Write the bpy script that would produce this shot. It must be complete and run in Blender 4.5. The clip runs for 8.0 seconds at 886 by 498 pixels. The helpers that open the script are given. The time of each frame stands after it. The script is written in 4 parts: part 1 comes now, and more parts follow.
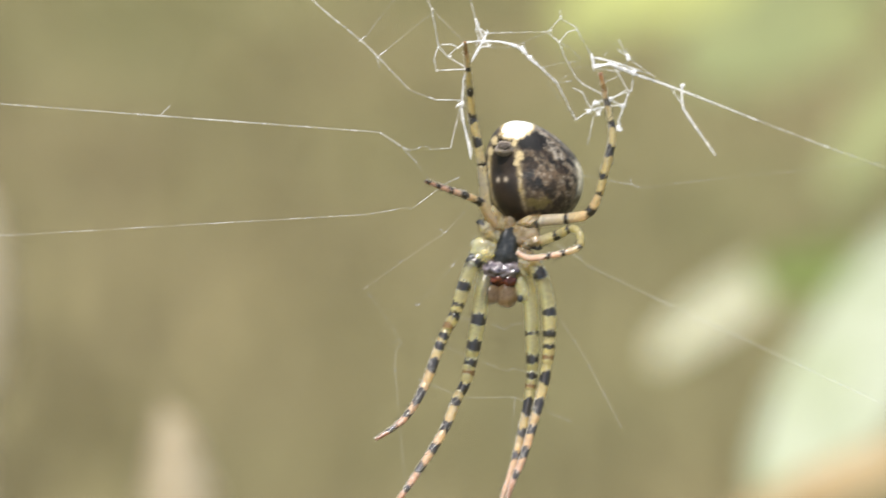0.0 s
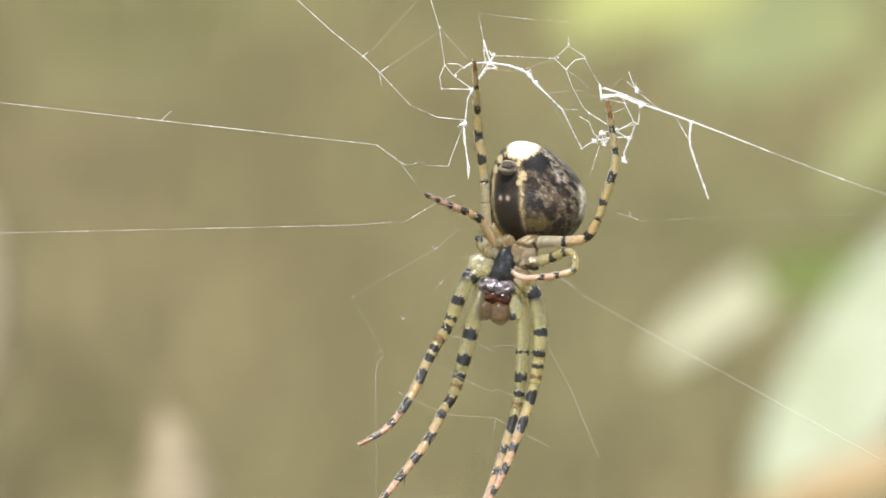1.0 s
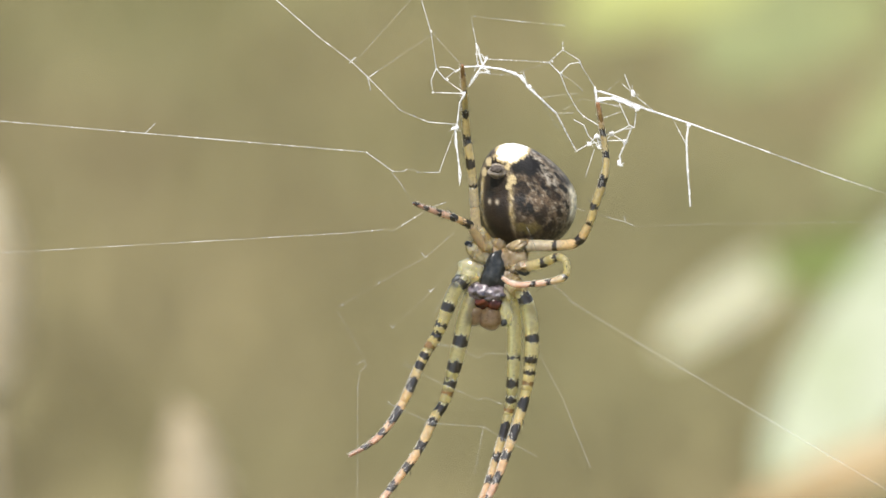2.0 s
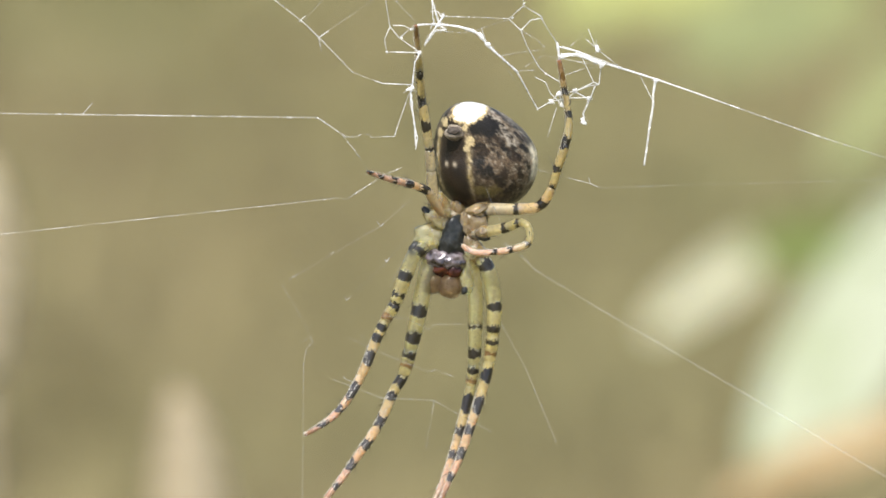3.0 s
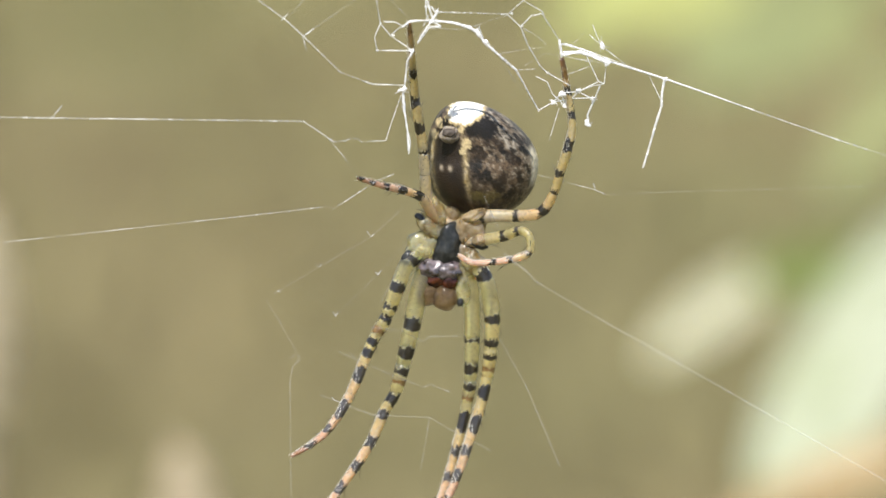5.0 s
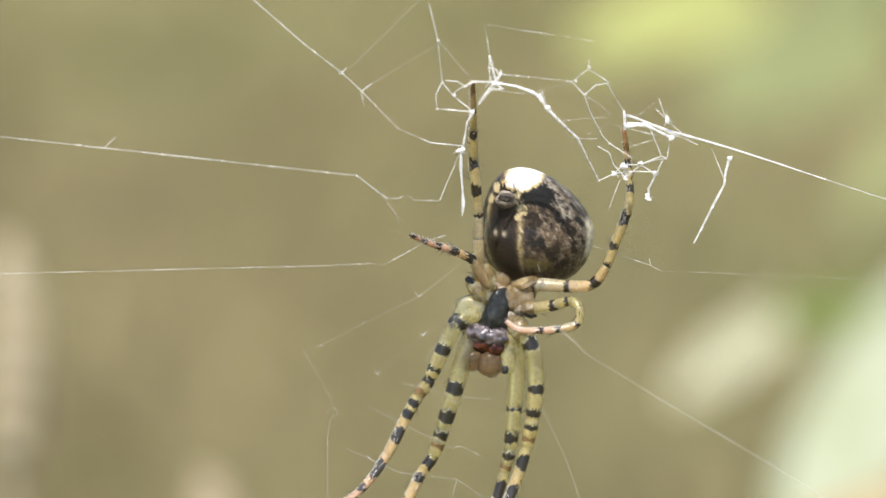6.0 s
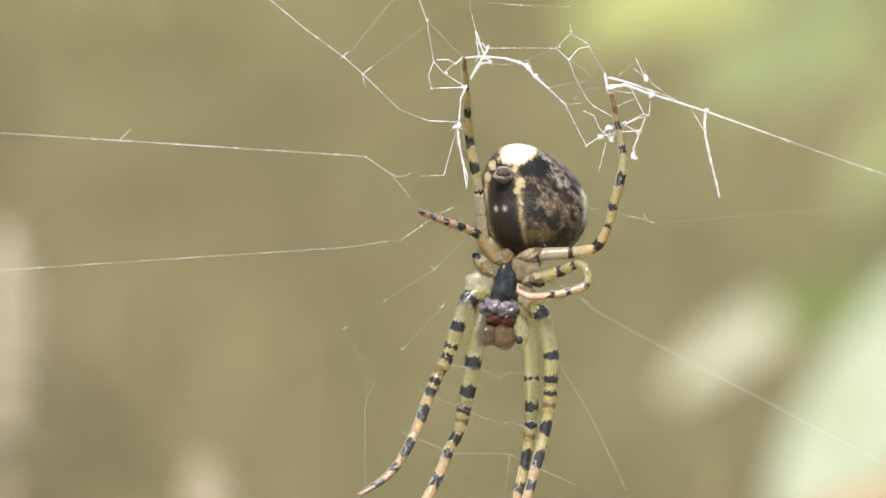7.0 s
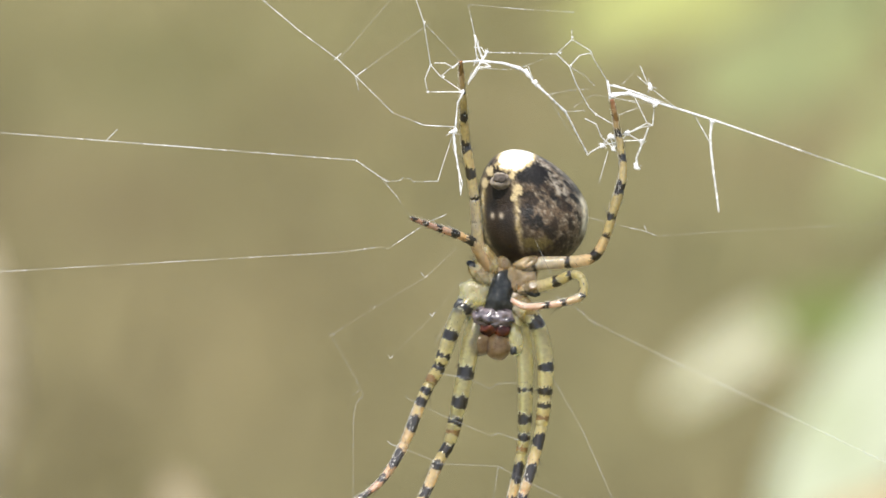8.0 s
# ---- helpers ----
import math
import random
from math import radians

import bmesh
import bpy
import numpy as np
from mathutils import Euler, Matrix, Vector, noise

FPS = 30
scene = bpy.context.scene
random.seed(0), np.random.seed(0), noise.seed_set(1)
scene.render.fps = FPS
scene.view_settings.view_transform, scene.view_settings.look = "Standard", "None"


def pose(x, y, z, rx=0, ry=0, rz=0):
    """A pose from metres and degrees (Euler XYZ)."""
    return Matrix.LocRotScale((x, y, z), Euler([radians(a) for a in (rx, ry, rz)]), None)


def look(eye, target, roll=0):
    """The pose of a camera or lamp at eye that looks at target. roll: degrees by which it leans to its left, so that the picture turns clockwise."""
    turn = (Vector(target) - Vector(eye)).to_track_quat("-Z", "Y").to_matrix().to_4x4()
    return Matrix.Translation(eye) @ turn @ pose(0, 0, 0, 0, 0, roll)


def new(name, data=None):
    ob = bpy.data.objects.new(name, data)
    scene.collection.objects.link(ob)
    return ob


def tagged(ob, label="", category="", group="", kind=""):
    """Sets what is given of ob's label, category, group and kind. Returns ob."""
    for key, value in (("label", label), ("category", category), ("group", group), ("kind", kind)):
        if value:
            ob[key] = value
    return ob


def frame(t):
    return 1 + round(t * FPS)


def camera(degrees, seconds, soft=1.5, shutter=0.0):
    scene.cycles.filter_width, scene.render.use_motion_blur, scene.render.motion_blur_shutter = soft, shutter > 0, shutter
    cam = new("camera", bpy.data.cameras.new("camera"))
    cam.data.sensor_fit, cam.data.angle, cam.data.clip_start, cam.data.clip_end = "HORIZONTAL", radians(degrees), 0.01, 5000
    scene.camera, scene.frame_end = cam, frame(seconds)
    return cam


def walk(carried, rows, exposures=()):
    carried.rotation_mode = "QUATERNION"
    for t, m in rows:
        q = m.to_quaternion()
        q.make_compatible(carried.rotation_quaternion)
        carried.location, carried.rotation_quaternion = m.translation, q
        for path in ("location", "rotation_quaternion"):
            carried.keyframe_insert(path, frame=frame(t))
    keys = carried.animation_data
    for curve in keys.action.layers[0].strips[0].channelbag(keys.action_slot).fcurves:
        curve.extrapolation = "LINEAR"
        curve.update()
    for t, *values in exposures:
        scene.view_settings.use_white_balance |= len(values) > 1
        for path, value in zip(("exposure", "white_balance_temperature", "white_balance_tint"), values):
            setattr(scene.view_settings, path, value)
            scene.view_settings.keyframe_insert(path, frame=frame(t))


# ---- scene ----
# Camera: hand-held, held still in place while its aim drifts; it keeps its focus on the animal.
EYE_HEIGHT = 0.45
cam = camera(12, 8.0, soft=1.5, shutter=0.2)
TURNS = [(0.0, 75.409, -0.215), (0.1, 75.284, -0.032), (0.2, 75.338, -0.258), (0.3, 75.357, -0.243), (0.4, 75.238, -0.456), (0.5, 75.347, -0.376), (0.6, 75.417, -0.243),
    (0.7, 75.484, -0.176), (0.8, 75.391, -0.268), (0.9, 75.531, -0.175), (1.0, 75.447, -0.192), (1.1, 75.481, -0.247), (1.2, 75.502, -0.141), (2.3, 75.096, 0.025), (2.4,
    75.040, 0.069), (2.5, 75.009, -0.038), (2.6, 75.022, -0.009), (2.7, 74.966, -0.128), (2.8, 74.988, -0.249), (2.9, 75.036, -0.285), (3.0, 75.048, -0.277), (3.2,
    75.034, -0.389), (3.4, 75.068, -0.394), (3.5, 75.048, -0.315), (3.6, 75.125, -0.304), (3.7, 75.169, -0.270), (3.8, 75.150, -0.277), (3.9, 75.226, -0.173), (4.0,
    75.286, -0.077), (4.1, 75.296, 0.003), (4.2, 75.347, -0.069), (5.3, 75.447, -0.310), (5.4, 75.518, -0.329), (5.5, 75.539, -0.230), (5.6, 75.598, -0.218), (5.7,
    75.814, -0.086), (5.8, 75.839, -0.015), (6.0, 75.923, 0.077), (6.1, 75.803, 0.025), (6.2, 75.677, 0.038), (6.3, 75.656, 0.070), (6.4, 75.692, 0.081), (6.5, 75.723,
    0.038), (6.6, 75.765, 0.094), (6.8, 75.789, 0.164), (7.0, 75.839, 0.038), (7.2, 75.845, 0.071), (7.4, 75.815, 0.050), (7.5, 75.808, 0.023), (7.6, 75.858, -0.017),
    (8.0, 76.000, 0.000)]
walk(cam, [(t, pose(0, 0, EYE_HEIGHT, tip, 0, turn)) for t, tip, turn in TURNS])
focus = new("spider")
tagged(focus, "banded orb-weaving spider hanging head down in its web", "spider")
cam.data.dof.use_dof = True
cam.data.dof.focus_object = focus
cam.data.dof.aperture_fstop = 46.0

# ---- light ----
SUN_TO = Vector((-0.15, -0.46, 0.87)).normalized()
world = bpy.data.worlds.new("sky")
scene.world = world
world.use_nodes = True
wn = world.node_tree.nodes
sky = wn.new("ShaderNodeTexSky")
sky.sky_type, sky.sun_disc = "NISHITA", False
sky.sun_elevation = math.asin(SUN_TO.z)
sky.sun_rotation = math.atan2(SUN_TO.x, SUN_TO.y)
wn["Background"].inputs["Strength"].default_value = 0.115
world.node_tree.links.new(sky.outputs["Color"], wn["Background"].inputs["Color"])
sun_data = bpy.data.lights.new("sun", "SUN")
sun_data.energy, sun_data.angle, sun_data.color = 5.0, radians(0.5), (1.0, 0.955, 0.895)
sun = new("sun", sun_data)
sun.matrix_world = look(SUN_TO * 10, (0, 0, 0))
scene.view_settings.exposure = 0.56

# ---- measures ----
# The web sheet has its own frame, ruled in fiftieths of a millimetre: u to the right,
# v downwards, d away from the eye. Its origin is the middle of the spider's body.
F = 784 / math.tan(radians(6))
RULE = 0.00002


BOW = ((855, 105, -28), (932, 130, -13), (985, 95, -17), (1081, 165, 37), (1148, 153, 43), (1035, 272, 80), (1126, 293, 85), (757, 163, -18), (695, 200, -57),
       (630, 284, -85), (672, 313, -62), (805, 235, -2), (598, 447, -65), (880, 768, 42), (640, 690, -30), (1045, 568, 20), (1260, 216, 86), (760, 30, -60), (1012, 57, -34))


def bow(u, v):
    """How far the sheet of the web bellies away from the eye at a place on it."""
    w = [1 / ((u - p) ** 2 + (v - q) ** 2 + 900) ** 1.3 for p, q, _ in BOW]
    return sum(a * r for a, (_, _, r) in zip(w, BOW)) / sum(w)


def at(u, v, d=None):
    d = bow(u, v) if d is None else d
    k = (F + d) / F
    return Vector(((u - 784) * k - 96, d, (441 - v) * k + 59)) * RULE


VIEW = pose(0, 0, EYE_HEIGHT, 76, 0, 0)


def off(u, v, far):
    """A place among the plants behind the web, far metres from the eye."""
    return VIEW @ Vector(((u - 784) / F * far, (441 - v) / F * far, -far))


def part(name, mesh, material, parent, label=""):
    if isinstance(mesh, bmesh.types.BMesh):
        bm, mesh = mesh, bpy.data.meshes.new(name)
        bm.to_mesh(mesh)
        bm.free()
    mesh.materials.append(material)
    for p in mesh.polygons:
        p.use_smooth = True
    ob = new(name, mesh)
    ob.parent = parent
    return tagged(ob, label)


def spline(points, step):
    """A smooth line through the points, each a Vector with any further numbers behind it."""
    pts = [np.array(p, float) for p in points]
    pts = [2 * pts[0] - pts[1]] + pts + [2 * pts[-1] - pts[-2]]
    out = []
    for a, b, c, d in zip(pts, pts[1:], pts[2:], pts[3:]):
        n = max(2, int(np.linalg.norm((c - b)[:3]) / step))
        for i in range(n):
            t = i / n
            out.append(0.5 * (2 * b + (c - a) * t + (2 * a - 5 * b + 4 * c - d) * t * t + (3 * b - a - 3 * c + d) * t ** 3))
    out.append(pts[-2])
    return np.array(out)


def tube(name, line, radii, sides=8, tint=None):
    """A round skin along a line with a radius at each place, closed at both ends. tint(i, angle, place) gives a colour."""
    n = len(line)
    verts, faces, cols = [], [], []
    tang = np.gradient(line, axis=0)
    side = None
    for i in range(n):
        t = Vector(tang[i]).normalized()
        if side is None:
            side = t.orthogonal().normalized()
        side = (side - t * side.dot(t)).normalized()
        up = t.cross(side)
        for k in range(sides):
            a = 2 * math.pi * k / sides
            p = Vector(line[i]) + (side * math.cos(a) + up * math.sin(a)) * radii[i]
            verts.append(p)
            if tint:
                cols.append(tint(i, a, p))
    for i in range(n - 1):
        for k in range(sides):
            j = (k + 1) % sides
            faces.append((i * sides + k, i * sides + j, (i + 1) * sides + j, (i + 1) * sides + k))
    faces.append(tuple(range(sides))[::-1])
    faces.append(tuple((n - 1) * sides + k for k in range(sides)))
    mesh = bpy.data.meshes.new(name)
    mesh.from_pydata(verts, [], faces)
    if tint:
        colour(mesh, cols)
    return mesh


def colour(mesh, cols):
    att = mesh.color_attributes.new("coat", "FLOAT_COLOR", "POINT")
    att.data.foreach_set("color", np.array([(*c, 1.0)[:4] for c in cols], "f").ravel())


def mix(a, b, t):
    t = min(1.0, max(0.0, t))
    return tuple(x + (y - x) * t for x, y in zip(a, b))


def step(x, lo, hi):
    t = min(1.0, max(0.0, (x - lo) / (hi - lo)))
    return t * t * (3 - 2 * t)


# ---- materials ----
def material(name, rough=0.5, base=(0.5, 0.5, 0.5), coat=False, noise_scale=2000.0, vary=0.25, bump=0.2, bump_size=0.00003,
             subsurface=0.0, radius=0.0003, transmit=0.0, second=None, second_scale=400.0, sheen=0.0, spec=0.5, islands=0.0, gaps=None, pale=None, coating=0.0, coat_rough=0.12, glassy=0.0):
    m = bpy.data.materials.new(name)
    m.use_nodes = True
    nt = m.node_tree
    n, link = nt.nodes, nt.links.new
    b = n["Principled BSDF"]
    co = n.new("ShaderNodeTexCoord")
    if coat:
        src = n.new("ShaderNodeAttribute")
        src.attribute_name = "coat"
        col = src.outputs["Color"]
    else:
        rgb = n.new("ShaderNodeRGB")
        rgb.outputs[0].default_value = (*base, 1)
        col = rgb.outputs[0]
    if second:
        big = n.new("ShaderNodeTexNoise")
        big.inputs["Scale"].default_value, big.inputs["Detail"].default_value = second_scale, 3
        link(co.outputs["Object"], big.inputs["Vector"])
        ramp = n.new("ShaderNodeMapRange")
        ramp.inputs["From Min"].default_value, ramp.inputs["From Max"].default_value = 0.4, 0.62
        link(big.outputs["Fac"], ramp.inputs["Value"])
        mx = n.new("ShaderNodeMix")
        mx.data_type = "RGBA"
        link(ramp.outputs["Result"], mx.inputs["Factor"])
        link(col, mx.inputs["A"])
        mx.inputs["B"].default_value = (*second, 1)
        col = mx.outputs["Result"]
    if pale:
        # paler ground further off, in ragged patches
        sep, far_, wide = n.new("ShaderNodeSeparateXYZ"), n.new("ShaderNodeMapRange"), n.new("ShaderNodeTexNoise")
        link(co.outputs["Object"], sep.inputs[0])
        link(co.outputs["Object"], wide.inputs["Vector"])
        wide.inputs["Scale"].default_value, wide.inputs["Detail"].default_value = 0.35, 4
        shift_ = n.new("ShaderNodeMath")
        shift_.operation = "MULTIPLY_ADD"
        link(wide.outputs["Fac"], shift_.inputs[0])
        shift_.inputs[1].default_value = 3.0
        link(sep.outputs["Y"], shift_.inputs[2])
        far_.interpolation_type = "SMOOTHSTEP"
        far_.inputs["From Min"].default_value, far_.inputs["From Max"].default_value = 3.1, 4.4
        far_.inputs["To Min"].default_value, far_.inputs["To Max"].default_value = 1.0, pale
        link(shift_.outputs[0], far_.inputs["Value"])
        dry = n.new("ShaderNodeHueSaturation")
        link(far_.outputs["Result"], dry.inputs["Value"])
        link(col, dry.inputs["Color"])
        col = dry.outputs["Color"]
    fine = n.new("ShaderNodeTexNoise")
    fine.inputs["Scale"].default_value, fine.inputs["Detail"].default_value = noise_scale, 5
    link(co.outputs["Object"], fine.inputs["Vector"])
    val = n.new("ShaderNodeMapRange")
    val.inputs["From Min"].default_value, val.inputs["From Max"].default_value = 0.25, 0.75
    val.inputs["To Min"].default_value, val.inputs["To Max"].default_value = 1 - vary, 1 + vary
    link(fine.outputs["Fac"], val.inputs["Value"])
    hsv = n.new("ShaderNodeHueSaturation")
    link(val.outputs["Result"], hsv.inputs["Value"])
    link(col, hsv.inputs["Color"])
    col = hsv.outputs["Color"]
    if islands:
        geo = n.new("ShaderNodeNewGeometry")
        v2 = n.new("ShaderNodeMapRange")
        v2.inputs["To Min"].default_value, v2.inputs["To Max"].default_value = 1 - islands, 1 + islands
        link(geo.outputs["Random Per Island"], v2.inputs["Value"])
        h2 = n.new("ShaderNodeHueSaturation")
        link(v2.outputs["Result"], h2.inputs["Value"])
        link(col, h2.inputs["Color"])
        col = h2.outputs["Color"]
    link(col, b.inputs["Base Color"])
    b.inputs["Roughness"].default_value = rough
    b.inputs["Specular IOR Level"].default_value = spec
    b.inputs["Sheen Weight"].default_value = sheen
    if subsurface:
        b.inputs["Subsurface Weight"].default_value = subsurface
        b.inputs["Subsurface Radius"].default_value = (1.0, 0.9, 0.55)
        b.inputs["Subsurface Scale"].default_value = radius
    if bump:
        bp = n.new("ShaderNodeBump")
        bp.inputs["Strength"].default_value, bp.inputs["Distance"].default_value = bump, bump_size
        link(fine.outputs["Fac"], bp.inputs["Height"])
        link(bp.outputs["Normal"], b.inputs["Normal"])
        link(bp.outputs["Normal"], b.inputs["Coat Normal"])
    b.inputs["Coat Weight"].default_value, b.inputs["Coat Roughness"].default_value = coating, coat_rough
    last = b.outputs[0]
    b.inputs["IOR"].default_value = 1.14 if glassy else 1.4
    if glassy:
        # pale cuticle lets light through, dark cuticle does not
        bw = n.new("ShaderNodeRGBToBW")
        link(col, bw.inputs["Color"])
        gl = n.new("ShaderNodeMapRange")
        gl.inputs["From Min"].default_value, gl.inputs["From Max"].default_value, gl.inputs["To Max"].default_value = 0.05, 0.2, glassy
        link(bw.outputs["Val"], gl.inputs["Value"])
        clearness = gl.outputs["Result"]
        if coat:
            mul = n.new("ShaderNodeMath")
            mul.operation = "MULTIPLY"
            link(clearness, mul.inputs[0])
            link(src.outputs["Alpha"], mul.inputs[1])
            clearness = mul.outputs[0]
        link(clearness, b.inputs["Transmission Weight"])
    if transmit:
        tr = n.new("ShaderNodeBsdfTranslucent")
        link(col, tr.inputs["Color"])
        ms = n.new("ShaderNodeMixShader")
        ms.inputs["Fac"].default_value = transmit
        link(b.outputs[0], ms.inputs[1])
        link(tr.outputs[0], ms.inputs[2])
        last = ms.outputs[0]
    if gaps:
        # a thread so thin that light passes it by, here more, there less
        # the denser stretches stand in for glints along the thread
        size, lo, hi, least, most = gaps
        gn = n.new("ShaderNodeTexNoise")
        gn.inputs["Scale"].default_value, gn.inputs["Detail"].default_value = size, 4
        link(co.outputs["Object"], gn.inputs["Vector"])
        gm = n.new("ShaderNodeMapRange")
        for key_, val_ in (("From Min", lo), ("From Max", hi), ("To Min", least), ("To Max", most)):
            gm.inputs[key_].default_value = val_
        link(gn.outputs["Fac"], gm.inputs["Value"])
        # short bright dashes where sticky drops sit, and threads of unlike strength
        dn, dm, who, wm = n.new("ShaderNodeTexNoise"), n.new("ShaderNodeMapRange"), n.new("ShaderNodeObjectInfo"), n.new("ShaderNodeMapRange")
        dn.inputs["Scale"].default_value, dn.inputs["Detail"].default_value = size * 6, 2
        link(co.outputs["Object"], dn.inputs["Vector"])
        dm.inputs["From Min"].default_value, dm.inputs["From Max"].default_value, dm.inputs["To Max"].default_value = 0.56, 0.72, 0.7 * most
        link(dn.outputs["Fac"], dm.inputs["Value"])
        wm.inputs["To Min"].default_value, wm.inputs["To Max"].default_value = 0.7, 1.2
        link(who.outputs["Random"], wm.inputs["Value"])
        add, mul2 = n.new("ShaderNodeMath"), n.new("ShaderNodeMath")
        mul2.operation = "MULTIPLY"
        mul2.use_clamp = True
        link(gm.outputs["Result"], add.inputs[0])
        link(dm.outputs["Result"], add.inputs[1])
        link(add.outputs[0], mul2.inputs[0])
        link(wm.outputs["Result"], mul2.inputs[1])
        clear = n.new("ShaderNodeBsdfTransparent")
        mg = n.new("ShaderNodeMixShader")
        link(mul2.outputs[0], mg.inputs["Fac"])
        link(clear.outputs[0], mg.inputs[1])
        link(last, mg.inputs[2])
        last = mg.outputs[0]
    link(last, n["Material Output"].inputs["Surface"])
    return m


M_LEG = material("leg_cuticle", rough=0.3, spec=0.8, coat=True, noise_scale=9000, vary=0.2, bump=0.35, bump_size=0.00004, subsurface=0.6, radius=0.0004, coating=1.0, coat_rough=0.17, glassy=1.0)
M_ABDOMEN = material("abdomen_skin", rough=0.42, spec=0.5, coat=True, noise_scale=14000, vary=0.3, bump=0.55, bump_size=0.00004, subsurface=0.05, radius=0.0001)
M_DARK = material("dark_chitin", rough=0.3, coating=0.15, base=(0.012, 0.013, 0.012), second=(0.030, 0.030, 0.027), second_scale=3000, noise_scale=8000, vary=0.4, bump=0.6, bump_size=0.00004)
# the silvery second colour paints glints onto the dark mouthparts
M_JAW = material("jaw_chitin", rough=0.22, spec=0.9, coating=1.0, coat_rough=0.08, base=(0.030, 0.022, 0.023), second=(0.15, 0.12, 0.125), second_scale=2400, noise_scale=5000, vary=0.4, bump=0.8, bump_size=0.00007)
M_MOUTH = material("brown_chitin", rough=0.3, base=(0.25, 0.165, 0.10), second=(0.36, 0.26, 0.15), second_scale=3000, noise_scale=7000, vary=0.3, bump=0.4, subsurface=0.4, radius=0.0002, coating=0.5, glassy=0.85)
M_RED = material("red_chitin", rough=0.25, base=(0.026, 0.008, 0.006), second=(0.085, 0.022, 0.007), second_scale=3500, noise_scale=9000, vary=0.3, bump=0.3, subsurface=0.4, radius=0.0002)
M_COXA = material("pale_cuticle", rough=0.25, spec=0.9, base=(0.84, 0.76, 0.50), second=(0.50, 0.37, 0.17), second_scale=1500, noise_scale=3500, vary=0.2, bump=0.8, bump_size=0.00009, subsurface=0.5, radius=0.0004, coating=1.0, coat_rough=0.1, glassy=0.8)
M_AMBER = material("amber_cuticle", rough=0.25, spec=0.9, base=(0.68, 0.54, 0.33), second=(0.38, 0.27, 0.13), second_scale=1500, noise_scale=3500, vary=0.2, bump=0.8, bump_size=0.00009, subsurface=0.5, radius=0.0004, coating=1.0, coat_rough=0.1, glassy=0.75)
M_COXA_GREEN = material("greenish_cuticle", rough=0.25, spec=0.9, base=(0.89, 0.85, 0.58), second=(0.82, 0.74, 0.44), second_scale=2500, noise_scale=7000, vary=0.15, bump=0.6, bump_size=0.00006, subsurface=0.5, radius=0.0004, coating=1.0, coat_rough=0.08, glassy=0.82)
M_HAIR = material("pale_hair", rough=0.35, base=(0.80, 0.76, 0.68), noise_scale=9000, vary=0.1, bump=0.0, transmit=0.4)
M_MATT = material("dull_brown", rough=0.6, base=(0.06, 0.047, 0.036), noise_scale=15000, vary=0.4, bump=0.4)
M_SPIN = material("grey_cuticle", rough=0.35, base=(0.14, 0.115, 0.09), second=(0.26, 0.22, 0.17), second_scale=5000, noise_scale=15000, vary=0.3, bump=0.4, subsurface=0.3)
M_SILK = material("silk", rough=0.35, base=(0.95, 0.94, 0.93), noise_scale=6000, vary=0.08, bump=0.0, transmit=0.35, sheen=0.5, gaps=(2600, 0.30, 0.50, 0.45, 1.0))
M_FINE = material("fine_silk", rough=0.3, base=(0.95, 0.94, 0.92), noise_scale=6000, vary=0.05, bump=0.0, transmit=0.35, sheen=0.5, gaps=(900, 0.34, 0.66, 0.12, 0.85))
M_FAINT = material("faint_silk", rough=0.3, base=(0.95, 0.94, 0.92), noise_scale=6000, vary=0.05, bump=0.0, transmit=0.35, sheen=0.5, gaps=(900, 0.42, 0.72, 0.05, 0.52))
M_LONG = material("long_silk", rough=0.3, base=(0.95, 0.94, 0.92), noise_scale=6000, vary=0.05, bump=0.0, transmit=0.35, sheen=0.5, gaps=(420, 0.40, 0.68, 0.08, 0.5))
M_VEIL = material("thinnest_silk", rough=0.3, base=(0.95, 0.94, 0.92), noise_scale=6000, vary=0.05, bump=0.0, transmit=0.35, sheen=0.5, gaps=(900, 0.40, 0.70, 0.04, 0.10))
M_LEAF = material("broad_leaf", rough=0.42, base=(0.50, 0.54, 0.36), second=(0.60, 0.63, 0.48), second_scale=120, noise_scale=900, vary=0.12, bump=0.3, bump_size=0.0003, transmit=0.5)
M_LEAF_PALE = material("pale_leaf", rough=0.5, base=(0.64, 0.64, 0.44), second=(0.72, 0.69, 0.54), second_scale=150, noise_scale=900, vary=0.15, bump=0.3, bump_size=0.0003, transmit=0.5)
M_LEAF_LIME = material("young_leaf", rough=0.5, base=(0.54, 0.56, 0.21), second=(0.44, 0.46, 0.19), second_scale=60, noise_scale=500, vary=0.15, bump=0.3, bump_size=0.0004, transmit=0.5)
M_LEAF_MID = material("summer_leaf", rough=0.5, base=(0.37, 0.39, 0.18), second=(0.31, 0.34, 0.16), second_scale=60, noise_scale=500, vary=0.15, bump=0.3, bump_size=0.0004, transmit=0.5)
M_LEAF_DULL = material("dull_leaf", rough=0.5, base=(0.24, 0.29, 0.09), second=(0.18, 0.22, 0.07), second_scale=100, noise_scale=700, vary=0.15, bump=0.3, bump_size=0.0003, transmit=0.4)
M_STEM = material("green_stem", rough=0.55, base=(0.16, 0.17, 0.06), second=(0.20, 0.15, 0.07), second_scale=90, noise_scale=900, vary=0.25, bump=0.4, bump_size=0.0003)
M_DRY = material("dry_leaf", rough=0.75, base=(0.60, 0.47, 0.28), second=(0.52, 0.38, 0.20), second_scale=150, noise_scale=900, vary=0.25, bump=0.5, bump_size=0.0003, transmit=0.45)
